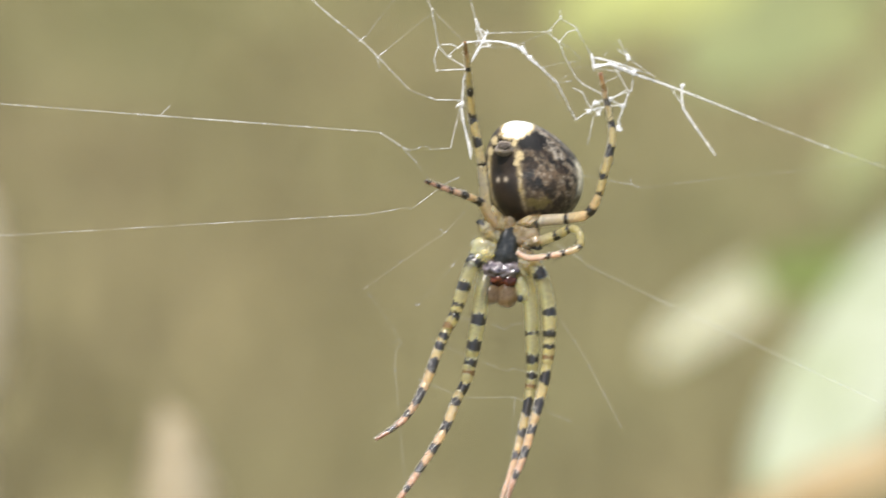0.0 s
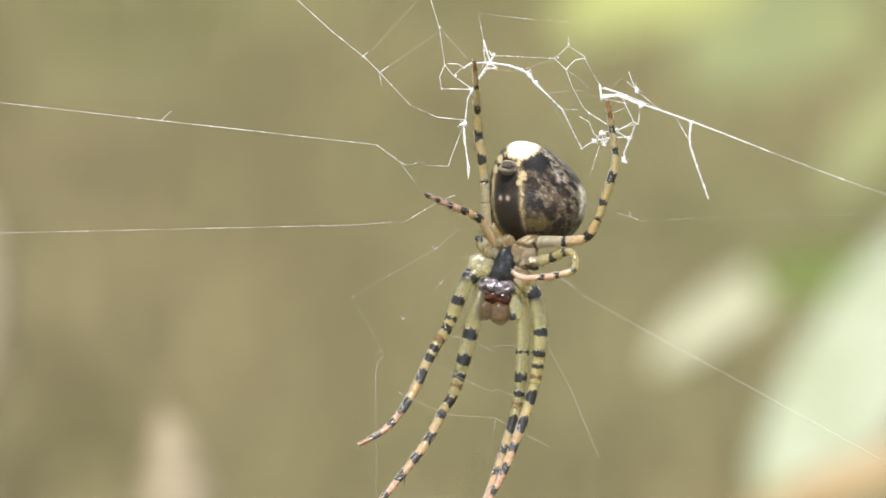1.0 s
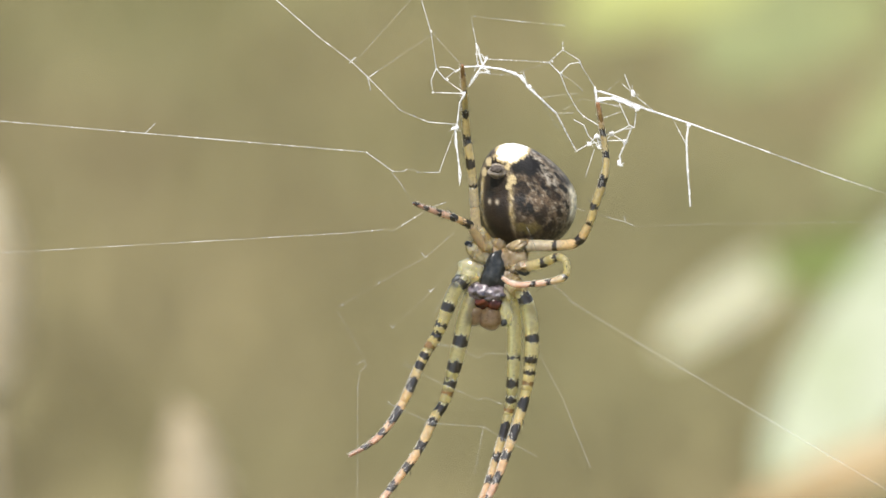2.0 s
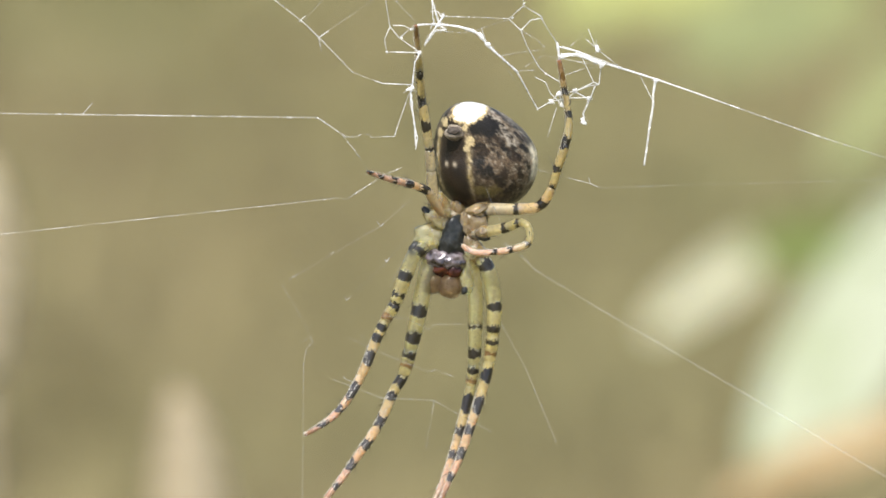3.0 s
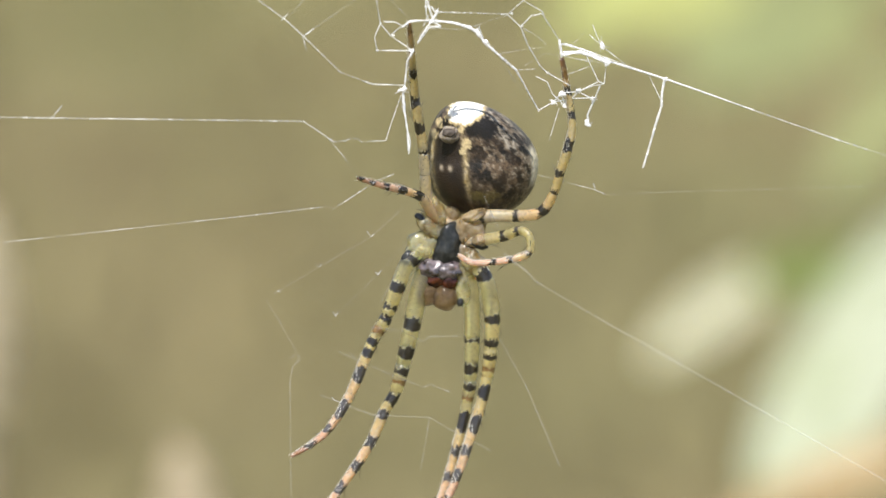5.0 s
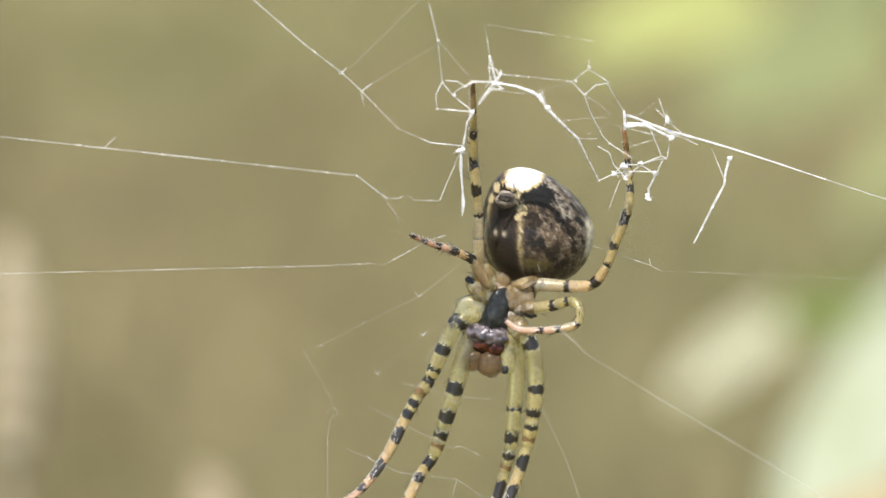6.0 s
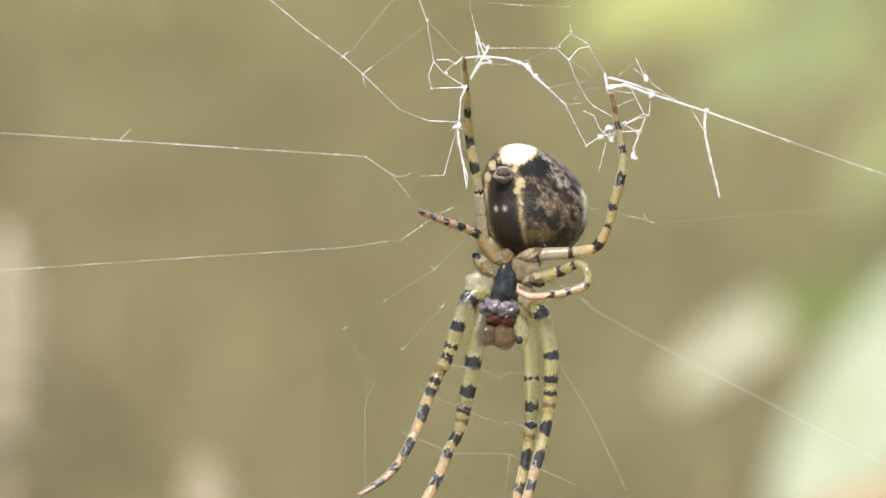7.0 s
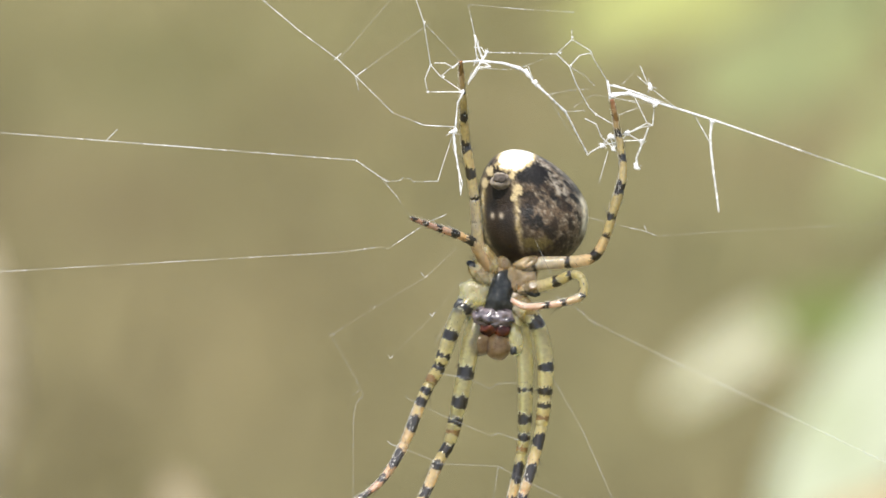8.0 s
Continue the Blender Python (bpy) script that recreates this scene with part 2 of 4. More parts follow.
M_STRAW = material("dry_straw", rough=0.7, base=(0.56, 0.49, 0.34), second=(0.50, 0.42, 0.28), second_scale=120, noise_scale=900, vary=0.2, bump=0.4, bump_size=0.0003, transmit=0.5)
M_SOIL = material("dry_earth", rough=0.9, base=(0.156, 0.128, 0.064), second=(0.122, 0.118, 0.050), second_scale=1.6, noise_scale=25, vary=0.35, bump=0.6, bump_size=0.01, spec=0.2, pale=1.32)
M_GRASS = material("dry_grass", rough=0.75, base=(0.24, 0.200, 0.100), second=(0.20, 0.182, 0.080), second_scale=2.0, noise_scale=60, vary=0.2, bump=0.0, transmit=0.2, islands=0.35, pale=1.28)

# ---- ground ----
def make_ground():
    bm = bmesh.new()
    n = 60
    axis = [math.copysign(abs(x) ** 3, x) * 600 for x in np.linspace(-1, 1, n)]
    grid = [[bm.verts.new((x, y + 1.5, 0.02 * noise.noise(Vector((x * 2, y * 2, 0))) - 0.01)) for x in axis] for y in axis]
    for j in range(n - 1):
        for i in range(n - 1):
            bm.faces.new((grid[j][i], grid[j][i + 1], grid[j + 1][i + 1], grid[j + 1][i]))
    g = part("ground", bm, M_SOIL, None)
    return tagged(g, "dry olive-brown earth with thin faded grass", "ground", kind="structure")


def make_grass():
    rnd = random.Random(4)
    verts, faces = [], []
    for _ in range(15000):
        x, y = rnd.gauss(0, 0.9), rnd.gauss(1.9, 1.0)
        if math.hypot(x, y) < 0.5:
            continue
        h, w, a, lean = rnd.uniform(0.02, 0.07), rnd.uniform(0.0012, 0.003), rnd.uniform(0, 6.3), rnd.uniform(0.2, 1.5)
        dx, dy = math.cos(a), math.sin(a)
        k = len(verts)
        for t in (0, 0.5, 1):
            q = w * (1 - t * 0.95)
            cx, cy, cz = x - dy * lean * h * t * t, y + dx * lean * h * t * t, h * t * (1 - 0.25 * t * lean) - 0.012
            verts += [(cx - dx * q, cy - dy * q, cz), (cx + dx * q, cy + dy * q, cz)]
        faces += [(k, k + 1, k + 3, k + 2), (k + 2, k + 3, k + 5, k + 4)]
    mesh = bpy.data.meshes.new("grass")
    mesh.from_pydata(verts, [], faces)
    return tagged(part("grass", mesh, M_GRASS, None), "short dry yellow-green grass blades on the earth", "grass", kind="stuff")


make_ground()
make_grass()


# ---- plants behind the web ----
def leaf_mesh(base, tip, width, facing, belly=0.45, cup=0.15, bend=0.1, thick=0.0003, wave=0.02):
    base, tip = Vector(base), Vector(tip)
    along = tip - base
    length = along.length
    x = along.normalized()
    y = Vector(facing).cross(x).normalized()
    z = x.cross(y)
    bm = bmesh.new()
    nu, nv = 28, 12
    layers = []
    for s in (0.5, -0.5):
        rows = []
        for i in range(nu + 1):
            t = i / nu
            shape = (t ** belly) * ((1 - t) ** (1 - belly)) / ((belly ** belly) * ((1 - belly) ** (1 - belly)))
            half = width / 2 * shape ** 0.85 * (1 + wave * math.sin(31 * t))
            row = []
            for j in range(nv + 1):
                q = 2 * j / nv - 1
                rise = cup * half * (q * q - 0.3) + bend * length * (t - t * t) - 0.04 * width * math.exp(-(q / 0.08) ** 2)
                rise += 0.012 * width * math.sin(26 * t + 5 * abs(q)) * abs(q)
                row.append(bm.verts.new(base + x * (t * length) + y * (half * q) + z * (rise + s * thick)))
            rows.append(row)
        layers.append(rows)
    top, under = layers
    for i in range(nu):
        for j in range(nv):
            bm.faces.new((top[i][j], top[i + 1][j], top[i + 1][j + 1], top[i][j + 1]))
            bm.faces.new((under[i][j], under[i][j + 1], under[i + 1][j + 1], under[i + 1][j]))
        for j, flip in ((0, False), (nv, True)):
            q = (top[i][j], under[i][j], under[i + 1][j], top[i + 1][j])
            bm.faces.new(q[::-1] if flip else q)
    return bm


def stalk_mesh(name, points, r0, r1, sides=8):
    line = spline(points, 0.004)
    return tube(name, line, np.linspace(r0, r1, len(line)) * (1 + 0.08 * np.sin(np.arange(len(line)) * 0.7)), sides)


def broadleaf_plant():
    foot = off(1640, 1500, 0.46)
    plant = new("broadleaf_plant")
    plant.location = (foot.x, foot.y, 0)
    tagged(plant, "broad-leaved weed with sunlit pale green leaves and one withered leaf", "plant")
    inv = Matrix.Translation((-foot.x, -foot.y, 0))
    there = lambda u, v, far: inv @ off(u, v, far)
    fork, crown = (1620, 1250, 0.455), (1720, 1010, 0.46)
    stem = [inv @ Vector((foot.x, foot.y, -0.01)), inv @ Vector((foot.x + 0.004, foot.y, 0.15)), there(*fork), there(*crown), there(1740, 760, 0.47)]
    part("stem", stalk_mesh("stem", stem, 0.0028, 0.0014), M_STEM, plant, "green stem")
    leaves = (((1410, 985, 0.42), (1734, 425, 0.47), 0.0146, (-0.35, -0.75, 0.6), 0.1, M_LEAF, "large pale green leaf"),
              ((1420, 552, 0.53), (1184, 722, 0.50), 0.0066, (-0.1, -0.7, 0.7), 0.3, M_LEAF_PALE, "small cream-green leaf"),
              ((1600, 560, 0.47), (1362, 560, 0.48), 0.0068, (0, -0.95, 0.3), 0.1, M_LEAF_DULL, "dull green leaf"),
              ((1740, 850, 0.40), (1310, 1015, 0.41), 0.0044, (0, -0.6, 0.8), 0.4, M_DRY, "withered orange-brown leaf"))
    for base, tip, width, facing, cup, mat, label in leaves:
        part("leaf", leaf_mesh(there(*base), there(*tip), width, facing, cup=cup), mat, plant, label)
    for way in ((fork, (1490, 1110, 0.44), (1410, 985, 0.42)), (crown, (1700, 760, 0.465), (1600, 562, 0.47), (1510, 546, 0.50), (1418, 553, 0.53)),
                (crown, (1770, 900, 0.43), (1738, 850, 0.40))):
        part("petiole", stalk_mesh("petiole", [there(*p) for p in way], 0.0010, 0.0005), M_STEM, plant)


def far_shrub():
    foot = off(1900, 900, 0.78)
    shrub = new("shrub")
    shrub.location = (foot.x, foot.y, 0)
    tagged(shrub, "shrub with lime-green sunlit leaves on a leaning stem", "shrub")
    inv = Matrix.Translation((-foot.x, -foot.y, 0))
    shift = lambda v: inv @ v
    stem = [shift(Vector((foot.x, foot.y, -0.01))), shift(off(1850, 900, 0.78)), shift(off(1760, 300, 0.76)), shift(off(1600, -120, 0.74)), shift(off(1350, -200, 0.72))]
    part("stem", stalk_mesh("stem", stem, 0.004, 0.0015), M_STEM, shrub, "brown-green stem")
    leaves = (((1340, -45), (1010, 70), 0.70, 0.0170, M_LEAF_LIME), ((1560, 60), (1230, 190), 0.78, 0.0260, M_LEAF_MID), ((1660, 150), (1490, 390), 0.76, 0.0110, M_LEAF_MID),
              ((1700, -40), (1380, 40), 0.80, 0.0200, M_LEAF_MID))
    for (bu, bv), (tu, tv), far, width, mat in leaves:
        part("leaf", leaf_mesh(shift(off(bu, bv, far)), shift(off(tu, tv, far - 0.02)), width, (-0.2, -0.6, 0.75), cup=0.2), mat, shrub)
        near = min(((1600, -120, 0.74), (1350, -200, 0.72), (1760, 300, 0.76)), key=lambda q: (q[0] - bu) ** 2 + (q[1] - bv) ** 2)
        mid = off((near[0] + bu) / 2, (near[1] + bv) / 2 - 15, (near[2] + far) / 2)
        part("petiole", stalk_mesh("petiole", [shift(off(*near)), shift(mid), shift(off(bu, bv, far))], 0.0012, 0.0007), M_STEM, shrub)
    return shrub


def dry_stalk(u, top, half, far, lean, head):
    """A withered stalk with a swollen, ragged seed head."""
    tip, low = off(u + lean, top, far), off(u, top + head, far)
    thing = new("dry_stalk")
    thing.location = (low.x, low.y, 0)
    tagged(thing, "withered cream-coloured stalk with a soft seed head", "stalk", "dry stalks")
    o = Vector((low.x, low.y, 0))
    part("stem", stalk_mesh("stem", [Vector((0, 0, -0.01)), Vector((0.002, 0, low.z * 0.5)), low - o], 0.0012, 0.0008), M_STRAW, thing)
    w = half * far / F
    rnd = random.Random(int(u))
    line = spline([low - o, (low - o).lerp(tip - o, 0.5) + Vector((0.0006, 0, 0)), tip - o], 0.0006)
    t = np.linspace(0, 1, len(line))
    part("seed_head", tube("seed_head", line, w * (0.06 + 0.94 * (1 - t ** 3) ** 0.55 * (0.78 + 0.22 * np.sin(np.pi * t))) * (1 + 0.1 * np.sin(t * 40)), 14), M_STRAW, thing)
    bm = bmesh.new()
    for _ in range(160):
        k = rnd.randrange(len(line))
        a = rnd.uniform(0, 6.3)
        c = Vector(line[k])
        d = Vector((math.cos(a), math.sin(a), rnd.uniform(0.4, 1.4))).normalized()
        s = d.orthogonal() * w * 0.07
        p = c + Vector((d.x, d.y, 0)) * w * 0.7 * (1 - (k / len(line)) ** 3) ** 0.55
        q = [bm.verts.new(v) for v in (p - s, p + s, p + d * w * rnd.uniform(0.15, 0.35))]
        bm.faces.new(q)
    tagged(part("chaff", bm, M_STRAW, thing), "fine loose chaff", kind="stuff")
    return thing


broadleaf_plant()
shrub = far_shrub()
stalks = dry_stalk(354, 832, 80, 0.31, -4, 420), dry_stalk(2, 410, 56, 0.32, -2, 390)


# ---- spider ----
# cuticle colours; the fourth number says how clear the cuticle is
GREEN, YELLOW, ORANGE, PINK = (0.89, 0.83, 0.50, 0.93), (0.86, 0.73, 0.35, 0.78), (0.88, 0.61, 0.32, 0.6), (0.86, 0.53, 0.37, 0.5)
OLIVE = (0.70, 0.56, 0.26, 0.7)
PEACH = (0.88, 0.75, 0.52, 0.75)
BLACK, BROWN, TIP = (0.022, 0.018, 0.013, 0), (0.17, 0.10, 0.035, 0.3), (0.26, 0.12, 0.06, 0.2)
spider = focus


def leg(side, nodes, bands, axis, shades):
    """nodes: hip, then each joint to the claw as u, v, d and the half thickness there, a word naming the piece that
    begins at it. bands: place on the u or v axis, half width and colour. shades: colours from hip to claw."""
    root = None
    total = len(nodes) - 1
    rnd = random.Random(side)
    line_all = spline([(*at(u, v, d), r * RULE, u, v, i) for i, (u, v, d, r, _) in enumerate(nodes)], 1.7 * RULE)
    cuts = [i for i, q in enumerate(nodes) if q[4]] + [total]
    spines = []
    for a, b in zip(cuts, cuts[1:]):
        name = nodes[a][4]
        sel = line_all[(line_all[:, 6] >= a - 1e-6) & (line_all[:, 6] <= b + 1e-6)]
        if len(sel) < 4:
            continue
        t = np.linspace(0, 1, len(sel))
        radii = 0.93 * sel[:, 3] * (1 - 0.10 * np.exp(-((t / 0.06) ** 2)) - 0.16 * np.exp(-(((1 - t) / 0.05) ** 2)))
        key = sel[:, 4] if axis == "u" else sel[:, 5]
        run = sel[:, 6] / total

        def tint(i, ang, p):
            q = run[i] * (len(shades) - 1)
            k = min(int(q), len(shades) - 2)
            c = mix(shades[k], shades[k + 1], q - k)
            c = mix(c, tuple(x * 0.75 for x in c[:3]) + c[3:], 0.4 + 0.9 * noise.noise(Vector(p) * 9000))
            ragged = 2.5 * noise.noise(Vector(p) * 9000) + 1.0 * noise.noise(Vector(p) * 40000)
            # the hip side of a band frays into teeth, the claw side is smoother
            teeth = 4.0 * abs(noise.noise(Vector((ang * 2.6, side * 7.0, sel[i, 6] * 0.6)))) + 1.5 * noise.noise(Vector((ang * 6, side * 3.0, 0)))
            for place, half, shade, col_, lo, hi in bands:
                if not lo <= sel[i, 6] <= hi:
                    continue
                q = (sel[i, col_] if col_ else key[i]) - place + ragged
                e = abs(q) - half * 0.98 * (1 + 0.22 * math.cos(ang * 2 + place)) - (teeth * 2.8 - 2.4 if q < 0 else 0.9 * teeth - 0.8)
                # black bands turn grey down the long legs, their gloss put into the colour
                c = mix(mix(shade, (0.075, 0.068, 0.066, 0), 0.8 * step(run[i], 0.5, 0.75)) if shade is BLACK and side > 4 else shade, c, step(e, -0.9, 0.9))
            return c

        mesh = tube(name, sel[:, :3], radii, 26, tint)
        ob = part(name if root else "leg", mesh, M_LEG, root or spider)
        if root is None:
            root = ob
        if name in ("tibia", "metatarsus", "femur"):
            for k in range(3 if name != "femur" else 1):
                i = rnd.randrange(len(sel) // 6, len(sel) - 2)
                w = Vector(sel[min(i + 2, len(sel) - 1), :3] - sel[i - 1, :3]).normalized()
                n = (w.orthogonal().normalized() @ Matrix.Rotation(rnd.uniform(0, 6.3), 3, w)).normalized()
                spines.append((Vector(sel[i, :3]) + n * radii[i] * 0.9, (n * 0.8 + w * 0.9).normalized(), rnd.uniform(16, 26) * RULE))
        for k in range(len(sel) // 2):
            i = rnd.randrange(len(sel) - 2)
            w = Vector(sel[i + 2, :3] - sel[i, :3]).normalized()
            n = (w.orthogonal().normalized() @ Matrix.Rotation(rnd.uniform(0, 6.3), 3, w)).normalized()
            spines.append((Vector(sel[i, :3]) + n * radii[i] * 0.95, (n * 0.6 + w).normalized(), -rnd.uniform(6, 11) * RULE))
    bm = bmesh.new()
    for p, d, size in spines:
        thin = 1.0 * RULE if size > 0 else 0.35 * RULE
        size = abs(size)
        s = d.orthogonal().normalized()
        q = d.cross(s)
        ring = [bm.verts.new(p + (s * math.cos(a) + q * math.sin(a)) * thin) for a in (0, 2.1, 4.2)]
        top = bm.verts.new(p + d * size + s * size * 0.08)
        for i in range(3):
            bm.faces.new((ring[i], ring[(i + 1) % 3], top))
    tagged(part("bristles", bm, M_DARK, root, "fine dark bristles"), kind="stuff")
    bm = bmesh.new()
    lower = line_all[line_all[:, 6] > total * 0.55]
    for k in range(int(len(lower) * 2.5)):
        i = rnd.randrange(len(lower) - 2)
        w = Vector(lower[i + 2, :3] - lower[i, :3]).normalized()
        n = (w.orthogonal().normalized() @ Matrix.Rotation(rnd.uniform(0, 6.3), 3, w)).normalized()
        # the hairs stand thickest along the upper edge
        if n.dot(Vector((-0.6, -0.4, 0.7))) < 0.2 and rnd.random() < 0.7:
            n = (Vector((-0.6, -0.4, 0.7)) - w * w.dot(Vector((-0.6, -0.4, 0.7)))).normalized()
        p = Vector(lower[i, :3]) + n * lower[i, 3] * 0.9
        d = (n * rnd.uniform(0.25, 0.6) + w).normalized()
        s = d.cross(n).normalized() * 0.4 * RULE
        bm.faces.new([bm.verts.new(q) for q in (p - s, p + s, p + d * rnd.uniform(6, 12) * RULE)])
    tagged(part("hairs", bm, M_HAIR, root, "fine pale hairs"), kind="stuff")
    return root


def bands_of(text, shade=BLACK):
    out = []
    for word in text.split():
        c = BROWN if word.startswith("b") else shade
        word, _, stretch = word.lstrip("b").partition("@")
        lo, hi = (float(x) for x in stretch.split("-")) if stretch else (0, 99)
        p, h = word.lstrip("u").split("/")
        out.append((float(p), float(h), c, 4 if word.startswith("u") else 0, lo, hi))
    return out


# fourth pair, reaching up to the silk
leg(1, [(868, 484, 88, 13, "femur"), (848, 440, 84, 12, ""), (843, 392, 70, 11, "patella"), (840, 352, 58, 10, "tibia"), (833, 305, 49, 10, ""),
        (825, 258, 43, 9.5, "metatarsus"), (821, 205, 22, 7.5, ""), (819, 160, -8, 6, "tarsus"), (815, 108, -40, 4, "")],
    bands_of("258/11 307/8.5 206/8 162/4 350/4 b120/12"), "v", (ORANGE, PEACH, PEACH, OLIVE, OLIVE, OLIVE, TIP))
leg(2, [(912, 478, 88, 12, "femur"), (955, 467, 84, 13, ""), (1010, 464, 72, 12, ""), (1050, 455, 58, 11, "patella"), (1072, 420, 48, 9, "tibia"),
        (1084, 378, 43, 9, ""), (1097, 335, 40, 9.5, "metatarsus"), (1103, 295, 42, 7.5, ""), (1093, 232, 40, 6.5, "tarsus"), (1083, 176, 24, 4.5, "")],
    bands_of("383/6 333/12 279/8 235/9 418/2 b205/8 u945/5@0-3 u1006/5@0-3 u1054/7@2-4"), "v", (PEACH, PEACH, ORANGE, OLIVE, OLIVE, OLIVE, TIP))
# third pair, short
leg(3, [(866, 476, 84, 11, "femur"), (846, 445, 60, 10, ""), (838, 430, 44, 9.5, "patella"), (820, 420, 26, 8.5, "tibia"), (796, 411, 4, 7.5, "metatarsus"),
        (766, 401, -22, 6, "tarsus"), (727, 386, -44, 4, "")],
    bands_of("829/8 803/7 775/5.5 752/5 732/4.5"), "u", (ORANGE, PEACH, ORANGE, PINK, TIP))
leg(4, [(918, 512, 84, 12, "femur"), (950, 508, 72, 12, ""), (988, 497, 52, 11, ""), (1014, 486, 36, 9, "patella"), (1031, 495, 24, 8, "tibia"), (1031, 522, 16, 8, "metatarsus"),
        (1005, 534, 14, 7, ""), (965, 541, 18, 6.5, "tarsus"), (930, 543, 26, 6, ""), (905, 531, 34, 5, "")],
    bands_of("935/6@0-3 986/6@0-3 1011/4@0-3 1030/5@5-6 998/6@5-9 968/6@5-9"), "u", (PEACH, YELLOW, YELLOW, PINK, PINK))
# second pair, long, outer
leg(5, [(848, 522, 84, 20, "femur"), (815, 552, 74, 16, ""), (798, 592, 66, 15, ""), (778, 648, 64, 13, "patella"), (760, 680, 62, 12, "tibia"), (744, 715, 54, 11, ""),
        (716, 785, 40, 10, "metatarsus"), (684, 840, 28, 8, ""), (653, 871, 20, 6.5, "tarsus"), (612, 897, 12, 3.5, "")],
    bands_of("546/5 594/9 630/5 651/7 b672/6 693/6 712/8 750/13 812/15 848/6 876/6"), "v", (GREEN, GREEN, YELLOW, YELLOW, ORANGE, PINK, TIP))
leg(6, [(925, 545, 86, 18, "femur"), (952, 580, 80, 16, ""), (965, 640, 76, 16, ""), (964, 705, 74, 14, "patella"), (958, 755, 74, 12, "tibia"), (947, 805, 64, 11, ""),
        (928, 870, 50, 10, "metatarsus"), (905, 940, 36, 8, ""), (885, 985, 28, 6.5, "tarsus"), (868, 1030, 20, 4, "")],
    bands_of("574/8 650/8 693/7 718/5 b740/5 782/13 838/15 885/10 930/12 975/8"), "v", (GREEN, GREEN, YELLOW, YELLOW, ORANGE, PINK, TIP))
# first pair, long, inner
leg(7, [(850, 550, 92, 17, "femur"), (835, 600, 80, 18, ""), (824, 660, 73, 17, ""), (808, 735, 72, 15, "patella"), (795, 785, 72, 12, "tibia"), (778, 815, 66, 11, ""),
        (748, 882, 50, 10, "metatarsus"), (700, 955, 32, 8, ""), (668, 1000, 22, 6.5, "tarsus"), (632, 1046, 12, 4, "")],
    bands_of("661/10 712/10 745/7 b764/5 796/11 824/8 872/12 915/10 955/10 995/6"), "v", (GREEN, GREEN, GREEN, YELLOW, ORANGE, PINK, TIP))
leg(8, [(912, 550, 98, 16, "femur"), (927, 610, 94, 16, ""), (930, 690, 90, 15, ""), (928, 765, 90, 13, "patella"), (922, 805, 90, 11, "tibia"), (913, 850, 80, 10, ""),
        (898, 910, 66, 9, "metatarsus"), (880, 970, 52, 7.5, ""), (862, 1015, 44, 5, "tarsus"), (850, 1050, 36, 3.5, "")],
    bands_of("690/5 742/9 774/6 b795/5 838/17 890/10 935/10"), "v", (GREEN, GREEN, GREEN, YELLOW, ORANGE, PINK, TIP))


def blob(name, centre, radii, mat, parent, label="", lean=0.0, rough=0.06, seed=0, square=0.0, taper=0.0):
    bm = bmesh.new()
    bmesh.ops.create_icosphere(bm, subdivisions=4, radius=1)
    turn = Matrix.Rotation(radians(lean), 3, "Y")
    c = at(*centre)
    for v in bm.verts:
        p = v.co.copy()
        p *= 1 + rough * noise.noise(p * 1.7 + Vector((seed, 0, 0))) + square * (abs(p.x * p.z))
        p.x *= 1 - taper * p.z
        v.co = c + turn @ Vector((p.x * radii[0], p.y * radii[2], p.z * radii[1])) * RULE
    return part(name, bm, mat, parent, label)


prosoma = blob("cephalothorax", (884, 525, 126), (40, 62, 30), M_AMBER, spider, "amber translucent head and chest")
blob("sternum", (884, 520, 84), (25, 41, 18), M_DARK, prosoma, "glossy black breastplate", lean=9, rough=0.2, seed=3, square=0.2, taper=0.2)
blob("pedicel", (892, 468, 120), (15, 20, 14), M_AMBER, prosoma)
blob("maxilla", (858, 560, 74), (20, 15, 13), M_JAW, prosoma, "glossy dark mouthpart", lean=14, seed=5, rough=0.3, square=0.5)
blob("maxilla", (885, 564, 74), (22, 16, 13), M_JAW, prosoma, "glossy dark mouthpart", lean=-8, seed=16, rough=0.3, square=0.5)
blob("labium", (864, 580, 79), (23, 15, 12), M_RED, prosoma, "red-brown lip", seed=8, rough=0.25)
blob("labium", (889, 584, 78), (17, 16, 11), M_RED, prosoma, "red-brown lip", seed=9, lean=-30, rough=0.2)
blob("chelicera", (850, 609, 84), (20, 23, 18), M_MOUTH, prosoma, "brown jaw", lean=12, seed=9, rough=0.15)
blob("chelicera", (882, 614, 82), (23, 26, 18), M_MOUTH, prosoma, "brown jaw", lean=-8, seed=10, rough=0.15)
blob("palp", (911, 598, 86), (16, 36, 14), M_COXA_GREEN, prosoma, "pale translucent feeler", lean=-8, seed=11, rough=0.15)
blob("palp", (834, 604, 92), (13, 32, 12), M_COXA_GREEN, prosoma, "pale greenish feeler", lean=14, seed=12, rough=0.15)
blob("palp_claw", (909, 621, 74), (6, 8, 5), M_DARK, prosoma, "black claw tip", lean=20, seed=13, rough=0.2)
